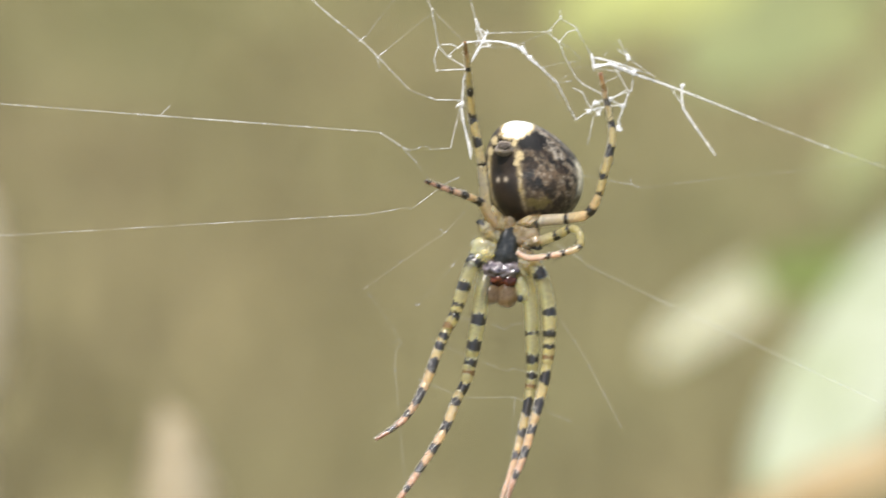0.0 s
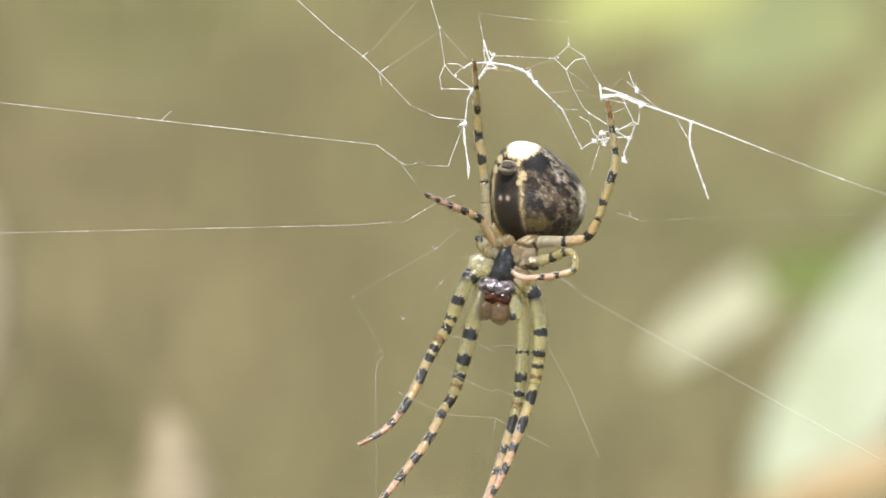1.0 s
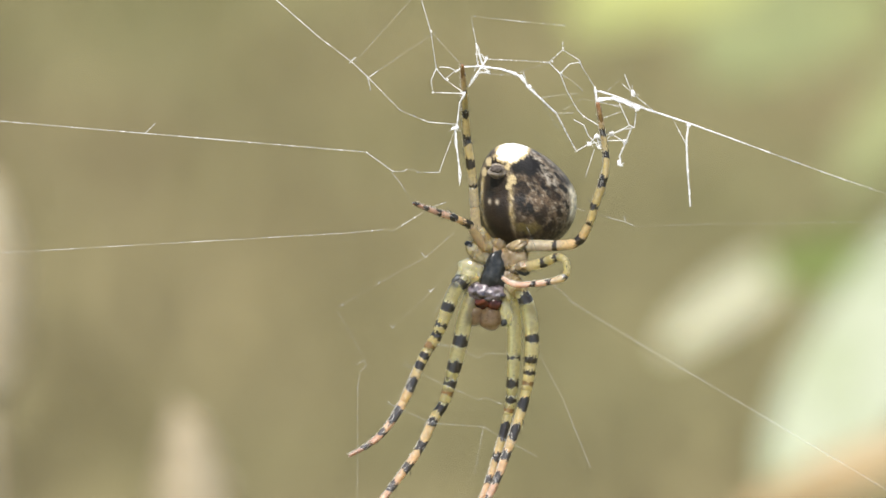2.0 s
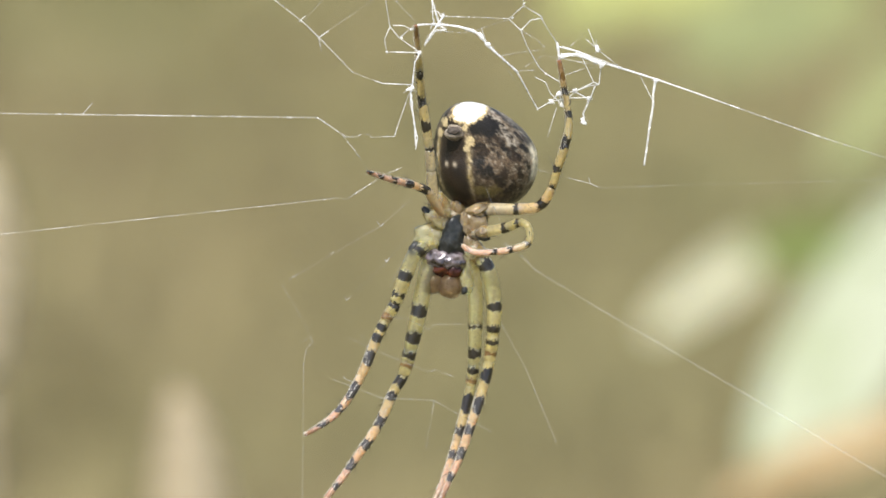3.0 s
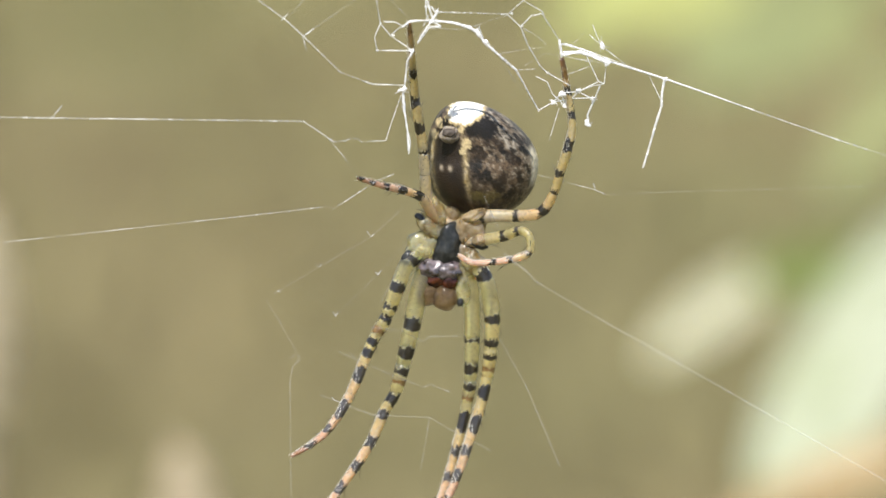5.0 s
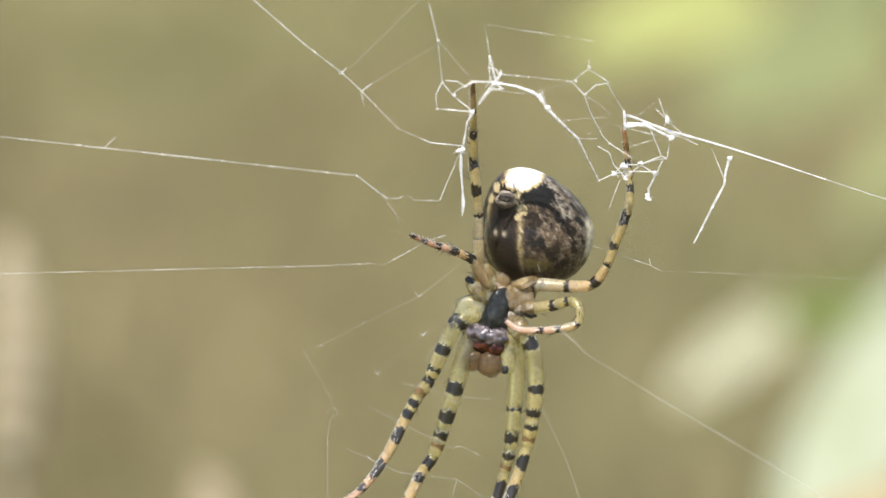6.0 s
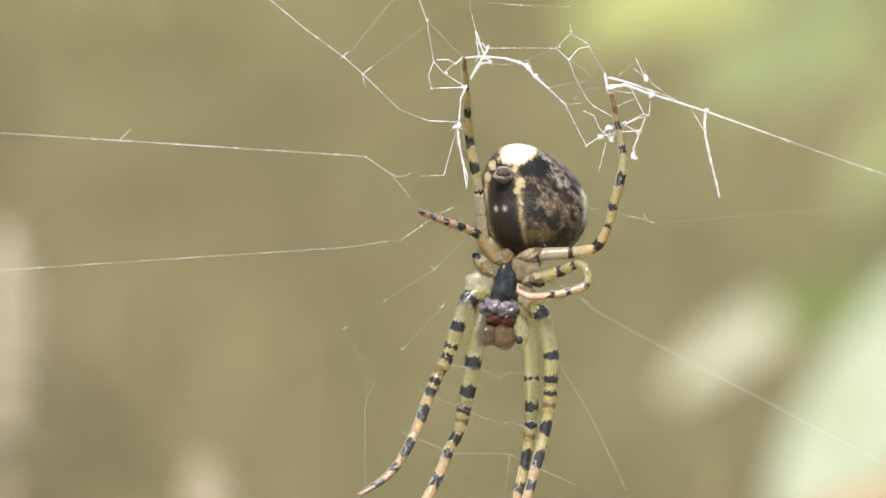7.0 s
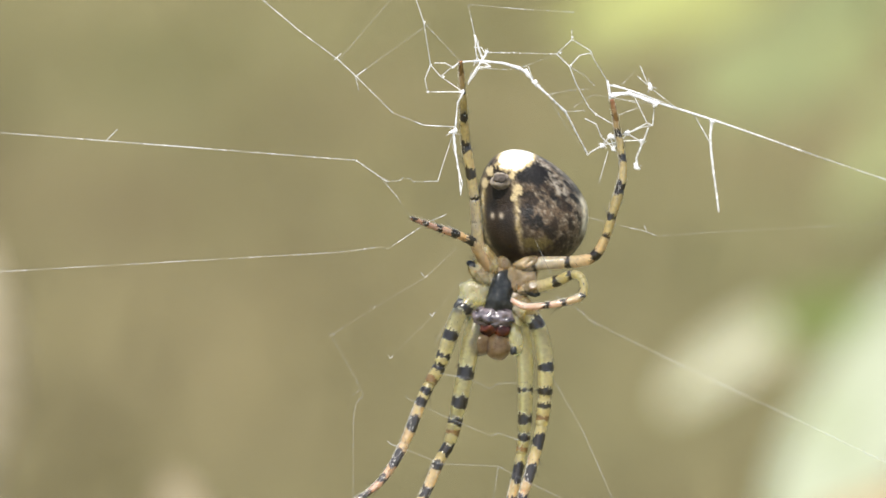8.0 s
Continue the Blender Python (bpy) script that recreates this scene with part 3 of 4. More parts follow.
coxae = ((864, 458, 82, 14, 25, -22, M_COXA), (846, 482, 72, 14, 23, -38, M_COXA), (858, 494, 88, 20, 18, 10, M_COXA), (838, 523, 78, 28, 26, -20, M_COXA_GREEN),
         (850, 556, 88, 24, 26, -15, M_COXA_GREEN), (930, 467, 82, 24, 12, -22, M_AMBER), (922, 496, 86, 27, 29, 8, M_AMBER), (932, 486, 100, 20, 30, 0, M_AMBER),
         (944, 508, 74, 16, 12, -12, M_AMBER), (912, 530, 92, 24, 24, 14, M_AMBER), (930, 549, 80, 23, 19, 38, M_COXA), (912, 566, 94, 22, 28, 12, M_COXA_GREEN))
for n_, (cu, cv, cd, ru, rv, tilt, mt) in enumerate(coxae):
    blob("coxa", (cu, cv, cd), (ru, rv, 15), mt, prosoma, lean=tilt, seed=20 + n_, rough=0.22, square=0.12)
# black rings where the hips meet the legs
for n_, (cu, cv, cd, ru, rv, tilt) in enumerate(((836, 469, 66, 11, 6, 30), (813, 541, 69, 9, 14, 25), (943, 519, 72, 14, 6, 15), (948, 566, 73, 14, 7, 40))):
    blob("joint_ring", (cu, cv, cd), (ru, rv, 6), M_DARK, prosoma, "black joint", lean=tilt, seed=60 + n_, rough=0.3)


def abdomen():
    nt, na = 150, 200
    verts, cols, faces = [], [], []
    dark, dark2 = (0.010, 0.008, 0.006), (0.034, 0.022, 0.013)
    cream, gold, white = (0.52, 0.44, 0.30), (0.42, 0.29, 0.07), (0.85, 0.82, 0.74)
    for i in range(nt + 1):
        th = math.pi * i / nt
        c, s = math.cos(th), math.sin(th)
        v = 371 - 106 * c
        r = 97 * s ** 1.02 * (1 - 0.13 * c)
        mid = 943 - 32 * max(0.0, c) ** 1.6
        for k in range(na):
            az = 2 * math.pi * k / na
            u, d = mid + r * math.sin(az) * (1.05 if az > math.pi else 1.0), 152 - 58 * max(0.0, c) ** 1.6 - 0.93 * r * math.cos(az)
            p = Vector((u, v, d))
            verts.append(at(u, v, d))
            a = math.degrees(az)
            a = a - 360 if a > 180 else a
            psi = a + 39 + 4 * c
            n1 = noise.noise(p / 26)
            n2 = noise.noise(p / 9 + Vector((7, 0, 0)))
            n3 = noise.noise(p / 4 + Vector((0, 9, 0)))
            # flanks: rows of dark brown blotches in a mealy tan net that slants down to the back
            x_, y_ = a * 1.7 + 5 * n2, v + 6 * n1
            cell = Vector(((x_ * 0.5 + y_ * 0.87) / 27, (x_ * 0.87 - y_ * 0.5) / 15, 0.3))
            near = noise.voronoi(cell)[0]
            rim = step(a, 40, 85)
            lateral = step(abs(psi), 40, 110)
            spot = 1 - step(near[0] + 0.16 * n2 + 0.14 * n3, 0.42 - 0.06 * rim, 0.70)
            spot = max(spot, 0.7 * (1 - step(psi, 28, 44)) * step(v, 335, 350))
            # net browner towards the bottom, the shade there put into its colour
            low = step(v, 375, 440)
            tan = mix((0.115, 0.078, 0.046), (0.34, 0.29, 0.21), 0.2 * lateral + 0.7 * rim * (0.6 + n1) + 0.5 * n2)
            tan = mix(tan, dark2, 0.4 * low * (1 - 0.5 * rim) + 0.25 * step(n1, 0.0, 0.3))
            col = mix(tan, mix(dark, dark2, 0.45 + n1 + 0.5 * n3), spot)
            # pale mealy flecks between the blotches
            n4 = noise.noise(p / 5.5 + Vector((3, 1, 8)))
            col = mix(col, (0.50, 0.44, 0.34), 0.75 * step(n4 + 0.25 * n3, 0.22, 0.42) * (1 - 0.85 * spot) * (0.35 + 0.65 * lateral) * (1 - 0.6 * low))
            col = mix(col, dark2, 0.7 * step(noise.noise(p / 3.4 + Vector((5, 5, 2))) + 0.5 * n2, 0.02, 0.25) * (1 - spot))
            if psi > 20:
                # olive patch at the foot of the flank
                col = mix(col, (0.13, 0.10, 0.03), 0.6 * (1 - step(math.hypot((psi - 42) / 20, (v - 432) / 16) + 0.5 * n2, 0.55, 1.05)))
            # a greyer shoulder behind the bright patch, its sheen put into the colour, and a black blotch before it
            t_ = min(1.0, max(0.0, ((u - 945) * 55 + (v - 276) * 70) / (55 * 55 + 70 * 70)))
            far_ = math.hypot(u - 945 - 55 * t_, v - 276 - 70 * t_)
            if d < 190:
                col = mix(col, (0.33, 0.29, 0.23), (1 - step(far_, 4, 12)) * (0.2 + 1.2 * n3 + 0.9 * n2))
                col = mix(dark, col, step(math.hypot((u - 943) / 30, (v - 308) / 20) + 0.35 * n2 + 0.2 * n3, 0.8, 1.1))
            # cream border along the flank
            col = mix(col, (0.72, 0.64, 0.47), step(a, 60, 69) * step(135 - a, 0, 20) * step(v, 340, 362) * step(425 - v, 0, 25) * (0.9 + 0.6 * n2))
            # belly: black stripe between two yellow lines
            if v > 296:
                wide = 18 + 2.0 * n2
                col = mix(mix(dark, dark2, 0.4 + 0.6 * n1), col, step(abs(psi), wide - 1, wide + 2))
                soft = (4.2 if psi < 0 else 2.2) + 1.2 * n1
                line_ = math.exp(-(((abs(psi) - wide - 5.0) / soft) ** 2)) * step(v, 312, 340) * step(466 - v, 0, 50)
                col = mix(col, mix(gold, cream, 0.55 + 0.6 * n2), line_ * (0.9 if psi < 0 else 0.68 - 0.2 * step(v, 395, 440)) * (0.85 + 0.9 * n3 + 0.5 * n2))
                for du in (-7.5, 7.5):
                    col = mix(col, (0.55, 0.46, 0.34), 0.7 * math.exp(-((psi - du * 0.75) / 2.2) ** 2 - ((v - 382) / 4.5) ** 2))
            # bright patch above the spinnerets, with yellow edge
            e = math.hypot((u - 913 + (v - 281) * 0.35) / 32, (v - 278) / 26) + 0.2 * n2 + 0.15 * n3
            if d < 190:
                col = mix(mix(gold, cream, 0.5), col, step(e, 1.0, 1.14))
                col = mix(white, col, step(e, 0.82, 0.96))
                for pu, pv, pr in ((916, 336, 8), (908, 350, 5), (858, 324, 6), (867, 303, 7), (906, 311, 6)):
                    g = math.hypot(u - pu, (v - pv) * 0.75) / pr + 0.5 * n3 + 0.3 * n2
                    col = mix(mix(cream, gold, 0.4), col, step(g, 0.75, 1.15))
            cols.append(col)
    for i in range(nt):
        for k in range(na):
            j = (k + 1) % na
            faces.append((i * na + k, (i + 1) * na + k, (i + 1) * na + j, i * na + j))
    mesh = bpy.data.meshes.new("abdomen")
    mesh.from_pydata(verts, [], faces)
    colour(mesh, cols)
    body = part("abdomen", mesh, M_ABDOMEN, spider, "dark mottled abdomen with cream flecks, yellow belly lines and a white patch")
    blob("spinneret", (886, 321, 67), (18, 16, 11), M_SPIN, body, "short grey-brown spinneret", seed=40, rough=0.2)
    blob("spinneret", (885, 317, 60), (12, 9, 8), M_MATT, body, "dark spinneret tip", seed=41, rough=0.25)


abdomen()

# ---- web ----
web = new("orb_web")
tagged(web, "torn orb web of white silk with thick bands and loose threads", "spider web")


def silk(points, width=2.0, d=None, end=None, wobble=0.25, parent=None, name="silk_thread", origin=None, mat=None, fade=1):
    """One thread through knots (u, v), as thick as width at its start and end at its finish."""
    knots = [(*at(u, v, q[0] if q else d),) for u, v, *q in points]
    if origin is not None:
        knots = [tuple(Vector(k) - origin) for k in knots]
    pts = []
    for a, b in zip(knots, knots[1:]):
        n = max(2, int((Vector(b) - Vector(a)).length / (3.5 * RULE)))
        pts += [Vector(a).lerp(Vector(b), i / n) for i in range(n)]
    pts.append(Vector(knots[-1]))
    n = len(pts)
    line = np.array(pts)
    last_ = end if end is not None else width
    w = last_ + (width - last_) * np.linspace(1, 0, n) ** fade
    seed = points[0][0] * 0.37
    w = w * np.array([1 + wobble * (noise.noise(Vector((i * 0.31, seed, 0))) + 0.8 * max(0, noise.noise(Vector((i * 0.9, seed, 5))))) for i in range(n)])
    mat = mat or (M_SILK if width > 2.6 else M_FINE if width > 1.5 else M_FAINT)
    return part(name, tube(name, line, w / 2 * RULE, 6), mat, parent or web)


def band(points, width, d, end):
    """A thick band: a lumpy core, two strands that wind along it and stray ends."""
    silk(points, width * 0.8, d, end * 0.8, wobble=0.9)
    rnd = random.Random(points[0][0])
    j = lambda s: rnd.uniform(-s, s)
    w = max(width, end)
    for k in range(2):
        silk([(u + j(w * 0.4), v + j(w * 0.4), bow(u, v) + j(w * 0.6)) for u, v in points], 1.7, None, 1.3)
    for k in range(2):
        (u0, v0), (u1, v1) = rnd.sample(list(points), 2) if len(points) > 2 else points[:2]
        silk([(u0 + j(2), v0 + j(2)), ((u0 + u1) / 2 + j(w * 1.2), (v0 + v1) / 2 + j(w * 1.2)), (u1 + j(2), v1 + j(2))], 1.3, d, 0.9)


def threads(text, width, d=None, end=None, mat=None):
    for row in text.strip().split("\n"):
        silk([tuple(float(x) for x in w.split(",")) for w in row.split()], width, d, end, mat=mat)


def bead(u, v, r, d=None):
    """A clump where strands stuck together: a few lumps fused in one."""
    rnd = random.Random(int(u * 7 + v))
    bm = bmesh.new()
    for k in range(5):
        q = r * rnd.uniform(0.35, 0.7)
        m = Matrix.Translation(at(u + rnd.uniform(-0.55, 0.55) * r, v + rnd.uniform(-0.6, 0.6) * r))
        m = m @ Matrix.Rotation(rnd.uniform(0, 3), 4, "Y") @ Matrix.Diagonal((1.5, 0.8, 0.75, 1))
        bmesh.ops.create_icosphere(bm, subdivisions=2, radius=q * RULE, matrix=m)
    part("silk_clump", bm, M_SILK, web, "white clump of silk")
    for k in range(3):
        a_, l_ = rnd.uniform(0, 6.3), r * rnd.uniform(1.1, 1.9)
        silk([(u + rnd.uniform(-2, 2), v + rnd.uniform(-2, 2)), (u + l_ * math.cos(a_) * 0.6 + rnd.uniform(-2, 2), v + l_ * math.sin(a_) * 0.6), (u + l_ * math.cos(a_), v + l_ * math.sin(a_) + rnd.uniform(-3, 3))], 1.6, d, 0.8)


def knot_clump(u, v):
    """A little web of silk in the corner where threads meet."""
    bm = bmesh.new()
    for k in range(3):
        m = Matrix.Translation(at(u + 1.2 * math.cos(k * 2.1 + u), v + 1.2 * math.sin(k * 2.1 + u))) @ Matrix.Rotation(k * 1.05 + v, 4, "Y") @ Matrix.Diagonal((2.0, 0.7, 0.8, 1))
        bmesh.ops.create_icosphere(bm, subdivisions=1, radius=1.15 * RULE, matrix=m)
    part("silk_knot", bm, M_SILK, web)


# thick bands
band([(800, 120), (815, 110), (850, 108), (890, 112), (920, 121)], 3.5, None, 6)
band([(915, 119), (930, 127), (945, 146), (970, 169)], 8, None, 5)
band([(968, 167), (1000, 198), (1040, 273)], 4, None, 1.6)
band([(840, 62), (848, 88), (855, 108)], 2.2, None, 5)
band([(862, 93), (850, 112), (838, 130), (828, 148)], 4.5, None, 4)
band([(855, 110), (868, 118), (842, 122)], 3, None, 2)
band([(1075, 143), (1080, 172)], 4.5, None, 6)
band([(1079, 172), (1112, 165), (1160, 184)], 6, None, 6)
band([(1076, 151), (1115, 160), (1170, 182)], 3, None, 3)
band([(821, 161), (810, 182), (806, 226)], 4, None, 4)
band([(803, 232), (806, 265), (811, 300), (816, 340)], 5, -2, 1.5)
band([(1148, 226), (1138, 252), (1126, 280), (1127, 294)], 2.5, None, 4)
for b_ in ((853, 108, 6), (930, 127, 5), (948, 146, 5.5), (802, 235, 7.5), (1150, 153, 7.5), (1081, 170, 5), (1080, 240, 7), (1110, 237, 5), (1066, 257, 5),
           (1086, 263, 4.5), (1127, 294, 6.5), (1137, 252, 5), (1160, 184, 5), (1260, 216, 5), (862, 92, 4), (818, 163, 4)):
    bead(*b_)
for b_ in ((992, 94), (1010, 116), (1013, 66), (1046, 95), (1055, 203), (785, 136), (763, 116), (751, 40), (757, 163), (1158, 186), (1000, 198), (1040, 273)):
    knot_clump(*b_)
# finer threads
threads("""840,62 843,100 850,110
838,84 852,84 858,95
828,150 850,118 870,122
846,98 838,118
800,118 788,112 768,112
945,148 935,118
1085,150 1140,168 1205,194
1110,237 1135,226 1155,222
1066,257 1080,240 1090,250 1086,263 1110,237 1137,252
812,300 818,325 815,346
862,93 950,95 985,96 1008,118 1020,150 1042,190 1055,203 1095,226
985,96 1012,70 1045,90 1050,103 1076,146 1081,166
1012,72 1012,53
1008,118 1026,98 1046,94
1000,198 1040,273 1066,257 1100,250 1142,248
780,136 800,118
730,-20 750,40 762,115 780,136 820,163
762,115 752,140 757,163 820,163
695,200 750,222 805,225
1123,172 1145,218 1155,222 1158,186
1145,218 1108,238
1133,117 1148,153 1195,190
1128,135 1150,154
1035,210 1055,220 1064,242 1086,263 1080,240 1110,237
630,284 672,313 685,322""", 1.9)
threads("""840,62 828,8 930,17 1016,22
920,121 960,105 985,98
1090,206 1125,192 1158,188
870,122 900,124 918,120
750,40 812,106
1008,118 1036,135 1052,152
968,168 1010,160 1050,157
1000,198 1034,196
1080,172 1050,168 1015,190
1100,150 1126,125
1060,325 1076,268
685,322 706,320 712,316 727,316 731,322 775,321 781,300 800,242
672,313 700,345 727,386
672,313 690,322
598,447 675,437 686,441 760,392 790,380
""", 1.48)
threads("""1040,385,60 1100,400,60 1140,409,60 1163,418,60
1140,398 1144,410
947,425,60 975,485,60""", 1.15)
threads("""808,440 752,492 700,522 661,547 588,592
812,505 765,560 690,634
820,520 795,560 770,610""", 1.2, mat=M_VEIL)
# bright hooks of slack silk
threads("""745,482 752,492 757,487
655,541 661,547 664,541
760,555 765,560 770,552
686,627 691,635 696,629
583,596 588,590 593,594
808,500 813,506 816,500
718,700 724,708 734,711
686,781 692,787 704,791""", 1.3)
# strands under the body, slack enough to drift apart from the rest
lower_web = silk([(690, 785), (742, 806), (782, 822), (882, 826), (918, 846), (992, 882)], 2.2, name="lower_thread", mat=M_VEIL)
for row in (((720, 705), (780, 735), (870, 773), (882, 767), (918, 780)), ((775, 662), (830, 670), (868, 690), (880, 680), (932, 678)), ((882, 826), (868, 920))):
    silk(row, 2.0, parent=lower_web, mat=M_VEIL)
threads("""970,655 1030,760 1092,900
600,106 725,-40
630,135 762,40""", 2.4, mat=M_VEIL)


def stay(name, start, far, width, label, sag=(), strands=(), mat=None, ends=0.8, fade=1):
    """A long thread that swings about a knot of the web; it has its own frame there."""
    o = at(*start)
    ob = silk([start, *sag, far], width, end=width * ends, origin=o, name=name, mat=mat, fade=fade)
    ob.location = o
    for row in strands:
        silk(row, 1.6, origin=o, parent=ob, name="strand", mat=mat or M_FINE)
    return tagged(ob, label)


stay_left_upper = stay("stay_thread", (630, 284, -85), (-1900, 87, -85), 2.0, "long taut thread", strands=(((186, 251, -85), (208, 229, -85)),), mat=M_LONG)
stay_left_lower = stay("stay_thread", (598, 447, -65), (-1900, 590, -65), 1.3, "long taut thread", mat=M_LONG)
stay_upper = stay("stay_thread", (695, 200, -57), (-400, -744, -57), 1.9, "long taut thread", ((632, 137, -57), (600, 107, -57), (530, 55, -57), (465, 0, -57)),
                  (((591, 107, -57), (604, 95, -57)), ((630, 138, -57), (635, 162, -57)), ((628, 137, -57), (648, 122, -57))), mat=M_FINE)
stay_right = stay("stay_thread", (1083, 166, 37), (1420, 268, 130), 4.4, "thick taut thread", ((1115, 165, 45), (1160, 181, 57), (1210, 196, 71), (1260, 212, 86), (1330, 236, 105)), ends=0.45)
silk([(1415, 266.3, 129), (1568, 319, 165), (3200, 838, 600)], 2.4, end=1.6, origin=at(1083, 166, 37), parent=stay_right, name="strand", mat=M_LONG)
stay_lower_right = stay("stay_thread", (985, 525, 40), (3000, 1515, 20), 5.0, "long taut thread", ((1030, 553, 22), (1045, 568, 20), (1190, 640, 20), (1390, 735, 20)), mat=M_VEIL)
stay_low = stay("loose_thread", (640, 690, -30), (626, 1000, -30), 1.8, "faint hanging thread", ((645, 700, -30), (632, 712, -30), (627, 740, -30)),
                (((585, 590, -30), (610, 632, -30), (632, 672, -30), (640, 690, -30)), ((624, 699, -30), (640, 690, -30))), M_VEIL)
dangle = stay("loose_thread", (1260, 216, 86), (1258, 264, 86), 4.4, "loose dangling thread", ((1257, 240, 86),), (((1228, 202, 78), (1256, 252, 86)),), mat=M_FINE, ends=1.0)
dangle_end = stay("thread_end", (1258, 262, 86), (1272, 376, 86), 4.4, "", ((1262, 300, 86), (1269, 350, 86)), mat=M_FINE)
dangle_end.parent = dangle
dangle_end.location -= dangle.location
silk([(1163, 418, 60), (1300, 409, 50), (1900, 380, 50)], 0.9, mat=M_VEIL)


# ---- movement ----
STALKS = [(0, -0.18, -0.65), (0.5, -0.21, -1.1), (1, -0.23, -0.55), (2.5, -0.06, -0.25), (3.5, 0.04, -0.55), (4, 0.05, 0.2), (5.5, 0.07, 0.8), (6.5, 0.10, 0.0), (7, 0.04, 0.1), (7.5, 0.0, 0.3), (8, -0.2, 0.5)]
SHRUB = [(0, 2.4), (0.5, 2.2), (1, 2.3), (2.5, 3.0), (3.5, 3.4), (4.2, 3.2), (5.5, 2.2), (6.5, 1.2), (7, 0.7), (8, 0.0)]
SWAY = [(0, 0.003033, 0.163050, 0.408057, -16.56, -1.84, -0.41), (0.1, 0.003483, 0.163336, 0.408082, -17.08, -1.70, 0.43), (0.2, 0.002969, 0.163499, 0.407715, -17.40,
    -1.57, 0.85), (0.3, 0.003021, 0.163693, 0.407426, -17.77, -1.43, 1.52), (0.4, 0.002451, 0.163627, 0.407439, -17.74, -0.77, 1.01), (0.5, 0.002567, 0.163434, 0.406956,
    -17.47, -0.09, 0.80), (0.6, 0.002709, 0.163145, 0.406905, -17.39, 1.08, 0.58), (0.7, 0.002926, 0.163943, 0.406671, -15.53, 0.44, -0.61), (0.8, 0.002451, 0.163522,
    0.407195, -16.69, 2.50, -2.87), (0.9, 0.003035, 0.164005, 0.406734, -14.77, 1.56, 1.79), (1, 0.002809, 0.164675, 0.407004, -16.41, 1.37, -4.91), (1.1, 0.002540,
    0.164799, 0.406765, -16.19, 1.49, -4.72), (1.2, 0.002647, 0.164936, 0.406556, -15.97, 1.60, -4.37), (2.3, 0.001814, 0.160482, 0.407231, -11.37, 0.98, -3.26), (2.4,
    0.001759, 0.160155, 0.407360, -10.88, 1.00, -2.92), (2.5, 0.001338, 0.159810, 0.407435, -10.37, 1.04, -2.73), (2.6, 0.001451, 0.158673, 0.407848, -9.96, 0.92, -2.54),
    (2.7, 0.001202, 0.157574, 0.408418, -9.62, 0.81, -2.50), (2.8, 0.000942, 0.156430, 0.408809, -9.20, 0.71, -2.47), (2.9, 0.000889, 0.155269, 0.409140, -8.77, 0.60,
    -2.36), (3, 0.000947, 0.154130, 0.409553, -8.37, 0.49, -2.19), (3.2, 0.000340, 0.151720, 0.410300, -7.65, 0.45, -1.89), (3.4, 0.000003, 0.149275, 0.410931, -6.89, 0.42,
    -1.49), (3.5, 0.000049, 0.148075, 0.411338, -6.55, 0.39, -1.20), (3.6, 0.000137, 0.148179, 0.411319, -6.43, 0.44, -1.62), (3.7, 0.000283, 0.148304, 0.411385, -6.35,
    0.47, -2.02), (3.8, 0.000324, 0.148471, 0.411604, -6.33, 0.50, -2.44), (3.9, 0.000656, 0.148575, 0.411591, -6.23, 0.55, -2.77), (4, 0.000967, 0.148691, 0.411617, -6.13,
    0.59, -3.09), (4.1, 0.001196, 0.147219, 0.412012, -6.06, 0.60, -2.12), (4.2, 0.001022, 0.145718, 0.412306, -5.94, 0.61, -1.30), (5.3, 0.000629, 0.144793, 0.412628,
    -7.38, 0.63, -1.56), (5.4, 0.000602, 0.144874, 0.412447, -7.58, 0.96, -1.80), (5.5, 0.000886, 0.144987, 0.412392, -7.83, 1.27, -1.93), (5.6, 0.000816, 0.144618,
    0.412346, -8.02, 1.86, -2.26), (5.7, 0.001069, 0.144153, 0.411899, -8.06, 2.45, -2.47), (5.8, 0.001159, 0.143808, 0.411937, -8.30, 3.03, -2.74), (6, 0.001543, 0.143142,
    0.412105, -8.74, 4.20, -3.35), (6.1, 0.001337, 0.143650, 0.411972, -9.41, 3.40, -2.74), (6.2, 0.001308, 0.144162, 0.411849, -10.11, 2.61, -2.05), (6.3, 0.001469,
    0.144779, 0.412121, -10.71, 1.84, -1.31), (6.4, 0.001572, 0.145358, 0.412245, -11.26, 1.07, -0.60), (6.5, 0.001536, 0.145940, 0.412384, -11.83, 0.31, 0.08), (6.6,
    0.001793, 0.146304, 0.412219, -12.39, 0.11, 0.49), (6.8, 0.002200, 0.147074, 0.412040, -13.57, -0.30, 1.28), (7, 0.002088, 0.147818, 0.411798, -14.74, -0.68, 1.88),
    (7.2, 0.002220, 0.147894, 0.411684, -14.95, -0.58, 2.05), (7.4, 0.002211, 0.147990, 0.411661, -15.19, -0.48, 2.17), (7.5, 0.002162, 0.148032, 0.411629, -15.30, -0.42,
    2.21), (7.6, 0.002022, 0.147311, 0.411829, -15.03, -0.35, 1.73), (8, 0.001920, 0.144468, 0.412764, -14.00, 0.00, 0.00)]
